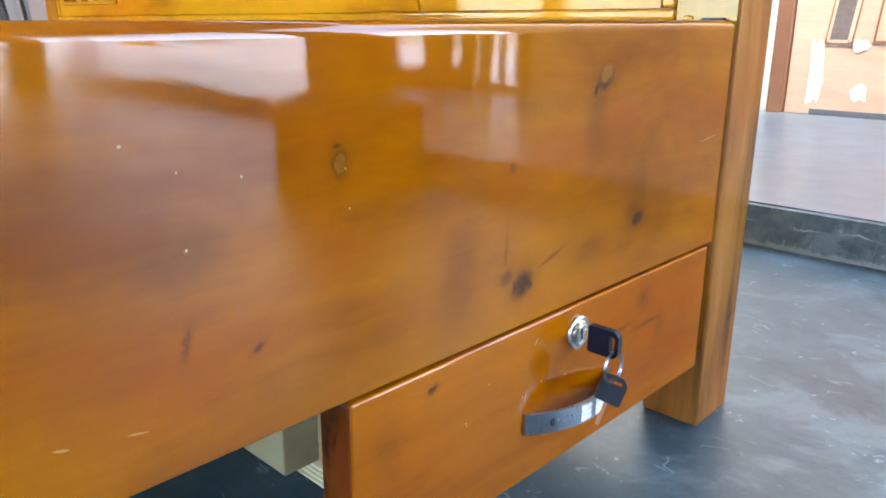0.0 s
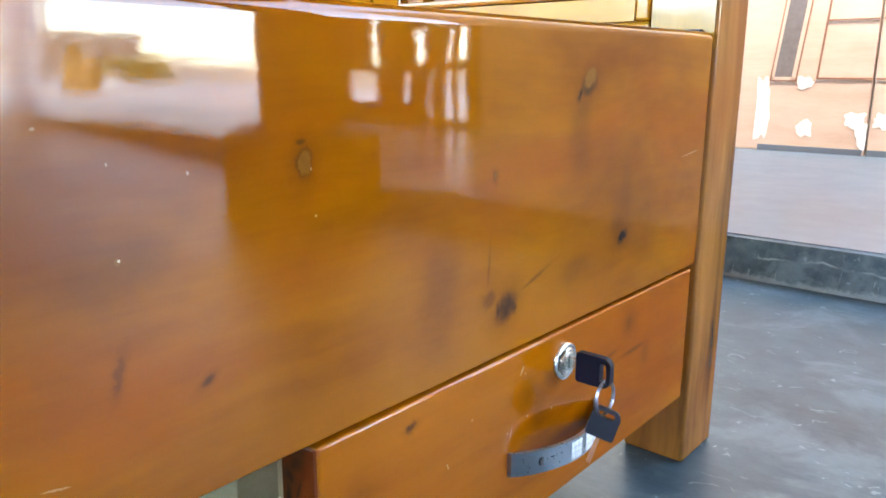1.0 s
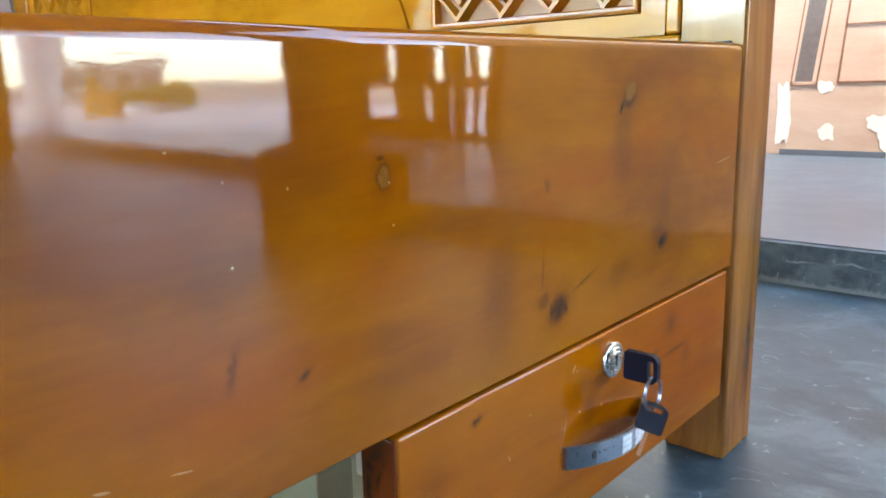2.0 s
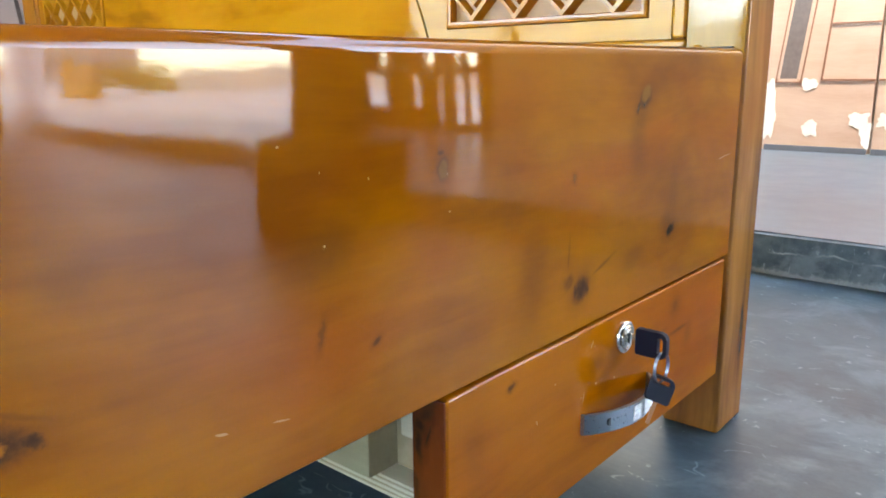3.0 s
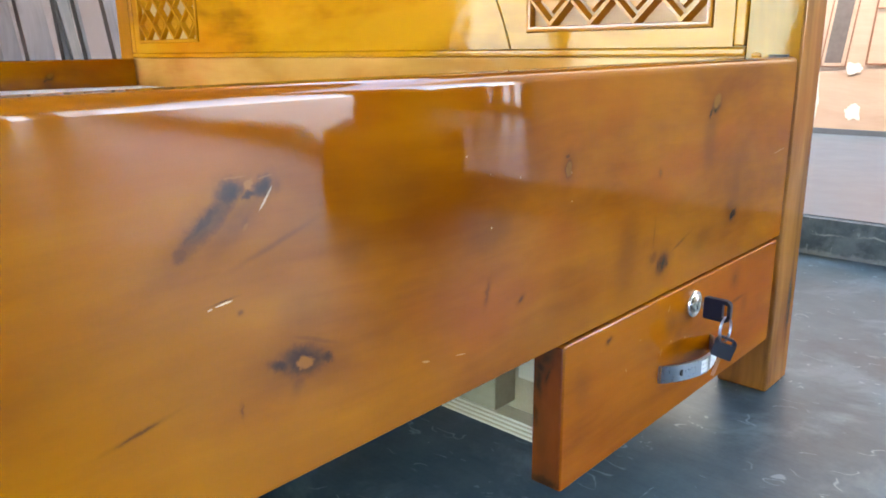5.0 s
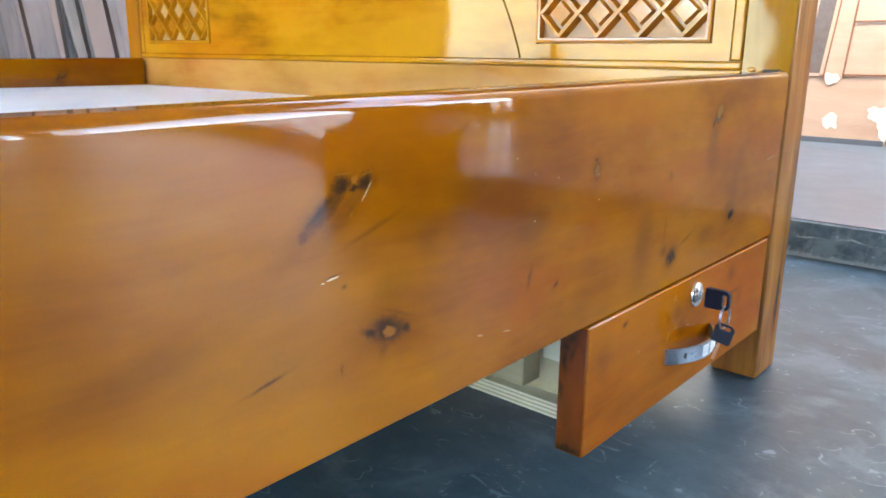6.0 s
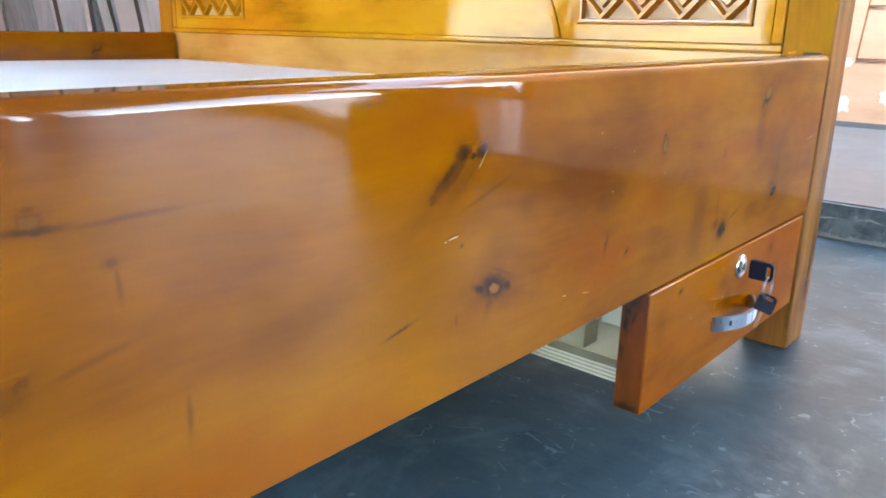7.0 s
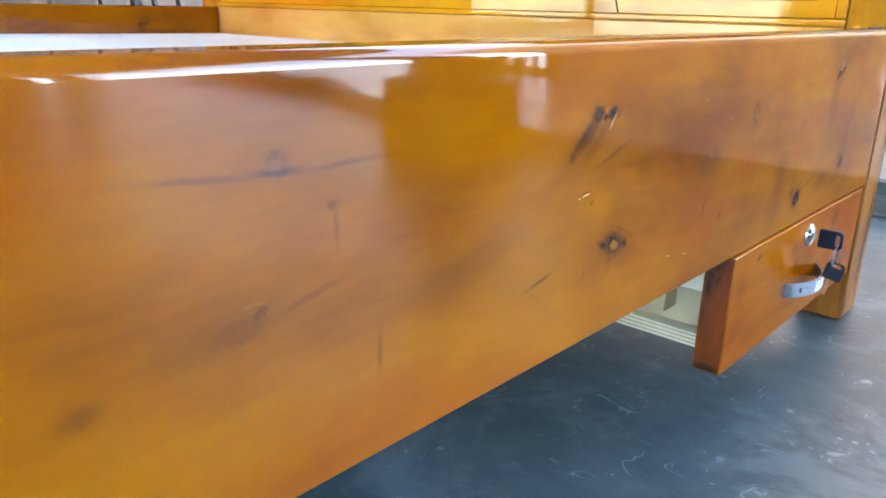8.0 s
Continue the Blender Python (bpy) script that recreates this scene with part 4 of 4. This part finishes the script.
def door_leaf(x0, x1, flip, label):
    d = thing("door", ((x0 + x1) / 2, DFY + 0.02, STEP_Z + 0.004), label, "door", group="doors against the wall")
    part("leaf", box(bmesh.new(), x0, x1, DFY, DFY + 0.036, 0.0835, 2.1, 0.003), door_wood, d)
    part("kick_strip", box(bmesh.new(), x0 + 0.002 if flip else x0 + 0.1, x1 - 0.005, DFY - 0.006, DFY + 0.03, STEP_Z + 0.0045, 0.106, 0.001), strip_grey, d)
    def X(u):
        return x1 - (u - x0) if flip else u
    o = x0 + 1.19 if not flip else x0 + 1.19
    # slanting glazed slot with its moulding
    a = [(-1.050 + o, 0.346), (-0.984 + o, 0.346), (-0.918 + o, 0.95), (-0.984 + o, 0.95)]
    part("glass", slab(bmesh.new(), [(X(u), v) for u, v in a], DFY - 0.003, DFY + 0.003), dark_glass, d)
    b = bmesh.new()
    for (ua, va), (ub, vb), w in ((a[0], a[1], 0.012), (a[1], a[2], 0.014), (a[3], a[0], 0.010)):
        dx, dz = ub - ua, vb - va
        L = math.hypot(dx, dz)
        nx, nz = dz / L * w, -dx / L * w
        slab(b, [(X(ua), va), (X(ub), vb), (X(ub + nx), vb + nz), (X(ua + nx), va + nz)], DFY - 0.0045, DFY + 0.002)
    part("moulding", b, door_wood, d)
    b = bmesh.new()
    for du, w in ((-0.0165, 0.006), (0.0795, 0.005)):
        slab(b, [(X(-1.050 + du + o), 0.334), (X(-1.050 + du + w + o), 0.334), (X(-0.984 + du + w + o), 0.95), (X(-0.984 + du + o), 0.95)], DFY - 0.0042, DFY + 0.002)
    slab(b, [(X(-1.066 + o), 0.330), (X(-0.964 + o), 0.330), (X(-0.964 + o), 0.334), (X(-1.066 + o), 0.334)], DFY - 0.0042, DFY + 0.002)
    part("slot_edging", b, door_line, d)
    # sunk panel lines
    b = bmesh.new()
    for pts in ([(-0.893, 0.338), (-0.70, 0.338), (-0.70, 0.345), (-0.893, 0.345)], [(-0.895, 0.34), (-0.888, 0.34), (-0.845, 0.95), (-0.852, 0.95)],
                [(-0.876, 0.553), (-0.70, 0.553), (-0.70, 0.558), (-0.876, 0.558)]):
        slab(b, [(X(u + o), v) for u, v in pts], DFY - 0.004, DFY + 0.002)
    part("panel_line", b, door_line, d)
    for k, (cx, cz, w, h_) in enumerate(((-0.916, 0.150, 0.035, 0.032), (-0.745, 0.190, 0.040, 0.034), (-0.715, 0.14, 0.022, 0.06), (-0.93, 0.325, 0.03, 0.025), (-1.085, 0.22, 0.030, 0.13))[:5 if not flip else 2]):
        part("filler_patch", rag_patch(X(cx + o), cz, w, h_, k * 3.1 + (5 if flip else 0), DFY - 0.0004 * k), filler, d, "pale filler patch")
    return d


door_leaf(-1.148, -0.658, False, "unfinished pink-brown wooden door with pale filler patches")
door_leaf(-0.650, -0.158, True, "unfinished pink-brown wooden door beside its twin")
bm = box(bmesh.new(), -1.213, -1.153, 3.24, 3.298, STEP_Z + 0.004, 2.15, 0.004)
solid("door_jamb", bm, door_line, "dark brown wooden jamb standing against the wall", "jamb")

# ---- an open timber frame standing in the far opening ----
rack_wood = wood("rack_timber", (0.12, 0.05, 0.015), (0.19, 0.085, 0.025), (0.26, 0.13, 0.04), "z", 1.2, (), 0.3, 0.2)
rack = thing("timber_rack", (2.55, 3.28, STEP_Z + 0.004), "brown timber frame with boards and narrow gaps, standing at the opening", "rack")
for name, x0, x1, z0, z1 in (
        ("post", 1.98, 2.03, 0.083, 1.02), ("post", 2.96, 3.14, 0.083, 1.02),
        ("bottom_rail", 2.031, 2.44, 0.083, 0.128), ("bottom_rail", 2.441, 2.959, 0.083, 0.215),
        ("board", 2.10, 2.122, 0.129, 0.404), ("board", 2.19, 2.27, 0.129, 0.404), ("board", 2.31, 2.44, 0.129, 0.404), ("board", 2.505, 2.715, 0.216, 0.404),
        ("middle_rail", 2.031, 2.959, 0.405, 0.456),
        ("board", 2.10, 2.145, 0.457, 0.619), ("board", 2.185, 2.345, 0.457, 0.619), ("board", 2.415, 2.70, 0.457, 0.619), ("board", 2.765, 2.959, 0.457, 0.619),
        ("top_rail", 2.031, 2.70, 0.62, 0.662), ("top_rail", 2.765, 2.959, 0.62, 0.662),
        ("panel", 2.31, 2.70, 0.663, 1.02), ("panel", 2.765, 2.959, 0.663, 1.02)):
    part(name, box(bmesh.new(), x0, x1, 3.26, 3.30, z0, z1, 0.003), rack_wood, rack)

# ---- outside, beyond the open corner ----
house_wall = plain("far_wall", (0.50, 0.45, 0.38), 0.8, 0, 0.1, 2, 0.1)
pale_render = plain("pale_render", (0.85, 0.84, 0.80), 0.8, 0, 0.05, 1, 0.1)
roof_sheet = plain("roof_sheet", (0.46, 0.43, 0.40), 0.6, 0, 0.1, 2, 0.1)
ochre = plain("ochre_paint", (0.48, 0.26, 0.06), 0.6, 0, 0.15, 3, 0.1)
bm = box(bmesh.new(), 10, 24.2, 14.5, 14.8, 0.02, 0.66, 0.02)
solid("yard_wall", bm, house_wall, "pale low boundary wall across the road", "wall", kind="structure")
leaf = Nodes("leaves")
leaf.set("Base Color", leaf.ramp(leaf.island(), [(0.0, (0.34, 0.32, 0.08)), (0.6, (0.48, 0.44, 0.14)), (1.0, (0.58, 0.50, 0.20))]))
leaf.set("Roughness", 0.6)


def bush(x, y, z, rad, high, n, seed):
    rnd = random.Random(seed)
    b = bmesh.new()
    for _ in range(n):
        a, e, r = rnd.uniform(0, 6.283), rnd.uniform(0, 1), rad * rnd.uniform(0.35, 1.0)
        c = Vector((x + r * math.cos(a) * (1 - 0.5 * e), y + r * math.sin(a) * (1 - 0.5 * e), z + high * e * rnd.uniform(0.5, 1)))
        m = Matrix.Translation(c) @ Euler((rnd.uniform(0, 6), rnd.uniform(0, 6), rnd.uniform(0, 6))).to_matrix().to_4x4()
        s = rnd.uniform(0.05, 0.13)
        vs = [b.verts.new(m @ Vector(p)) for p in ((-s, 0, 0), (0, s * 0.5, 0.03), (s, 0, 0), (0, -s * 0.5, 0.03))]
        b.faces.new(vs)
    return solid("bush", b, leaf.material, "dry green and ochre bush beside the road", "bush", group="roadside bushes", base=(x, y, z))


for k, (x, y) in enumerate(((20.6, 12.0), (20.9, 11.5), (21.2, 11.0))):
    bush(x, y, 0.0, 0.55, 0.74 - 0.06 * k, 420, k)
# unseen green backdrop, added in place of foliage mirrored in the headboard
foliage_green = plain("foliage_green", (0.62, 0.70, 0.50), 0.7, 0, 0.2, 2, 0.1)
bm = box(bmesh.new(), -9.4, -9.2, -40.0, -2.0, -0.03, 2.3, 0.02)
solid("green_backdrop", bm, foliage_green, "added pale green backdrop for the foliage mirrored in the headboard", "wall", kind="structure")
bm = box(bmesh.new(), 12.8, 13.95, 6.3, 6.5, 0.02, 0.52, 0.02)
solid("low_wall", bm, ochre, "low ochre painted wall across the road", "wall", kind="structure")
bm = box(bmesh.new(), 14.75, 15.3, 7.7, 8.0, 0.02, 0.20, 0.06, 3)
solid("stone_block", bm, pale_render, "pale block of stone beside the road", "stone")
pole_wood = plain("weathered_pole", (0.42, 0.40, 0.37), 0.8, 0, 0.2, 6, 0.1)
pole = thing("utility_pole", (27.45, 11.58, 0.02), "grey weathered wooden pole with a short crossbar", "pole")
part("shaft", tube(bmesh.new(), (27.45, 11.58, 0.0), (27.5, 11.6, 3.1), 0.10, 0.075, 14), pole_wood, pole)
part("crossbar", box(bmesh.new(), 27.33, 27.41, 11.1, 12.1, 2.72, 2.80, 0.01), pole_wood, pole)
# a long pale house far across the road, with a lean-to at its end
HX, HY = 63.3, 29.6
house = thing("house", (HX, HY, 0.02), "far long grey-beige rendered house with a shallow roof and lean-to", "house")
turn_house = pose(HX, HY, 0, 0, 0, -65)


def house_part(name, b, material, parent=house):
    b.transform(turn_house)
    return part(name, b, material, parent)


house_part("wall", box(bmesh.new(), -4.4, 4.4, 0.0, 4.0, 0.02, 2.72), house_wall)
house_part("roof", prism(bmesh.new(), [(-4.8, 2.722), (4.8, 2.722), (4.2, 2.98), (-4.4, 3.02)], lambda u, v, k: (u, (-0.5, 4.5)[k], v)), roof_sheet)
house_part("lean_to", prism(bmesh.new(), [(4.402, 0.02), (7.1, 0.02), (7.1, 1.0), (5.9, 1.8), (4.402, 2.45)], lambda u, v, k: (u, (0.4, 3.6)[k], v)), roof_sheet)
for u0, u1 in ((-3.7, -2.9), (-1.9, -1.1), (2.2, 3.1)):
    window = house_part("window", box(bmesh.new(), u0, u1, -0.03, 0.04, 1.05, 1.95), dark_glass)
    house_part("sill", box(bmesh.new(), u0 - 0.08, u1 + 0.08, -0.09, -0.031, 0.97, 1.045), pale_render, window)
house_part("door", box(bmesh.new(), 0.5, 1.4, -0.03, 0.04, 0.03, 2.05), ochre)
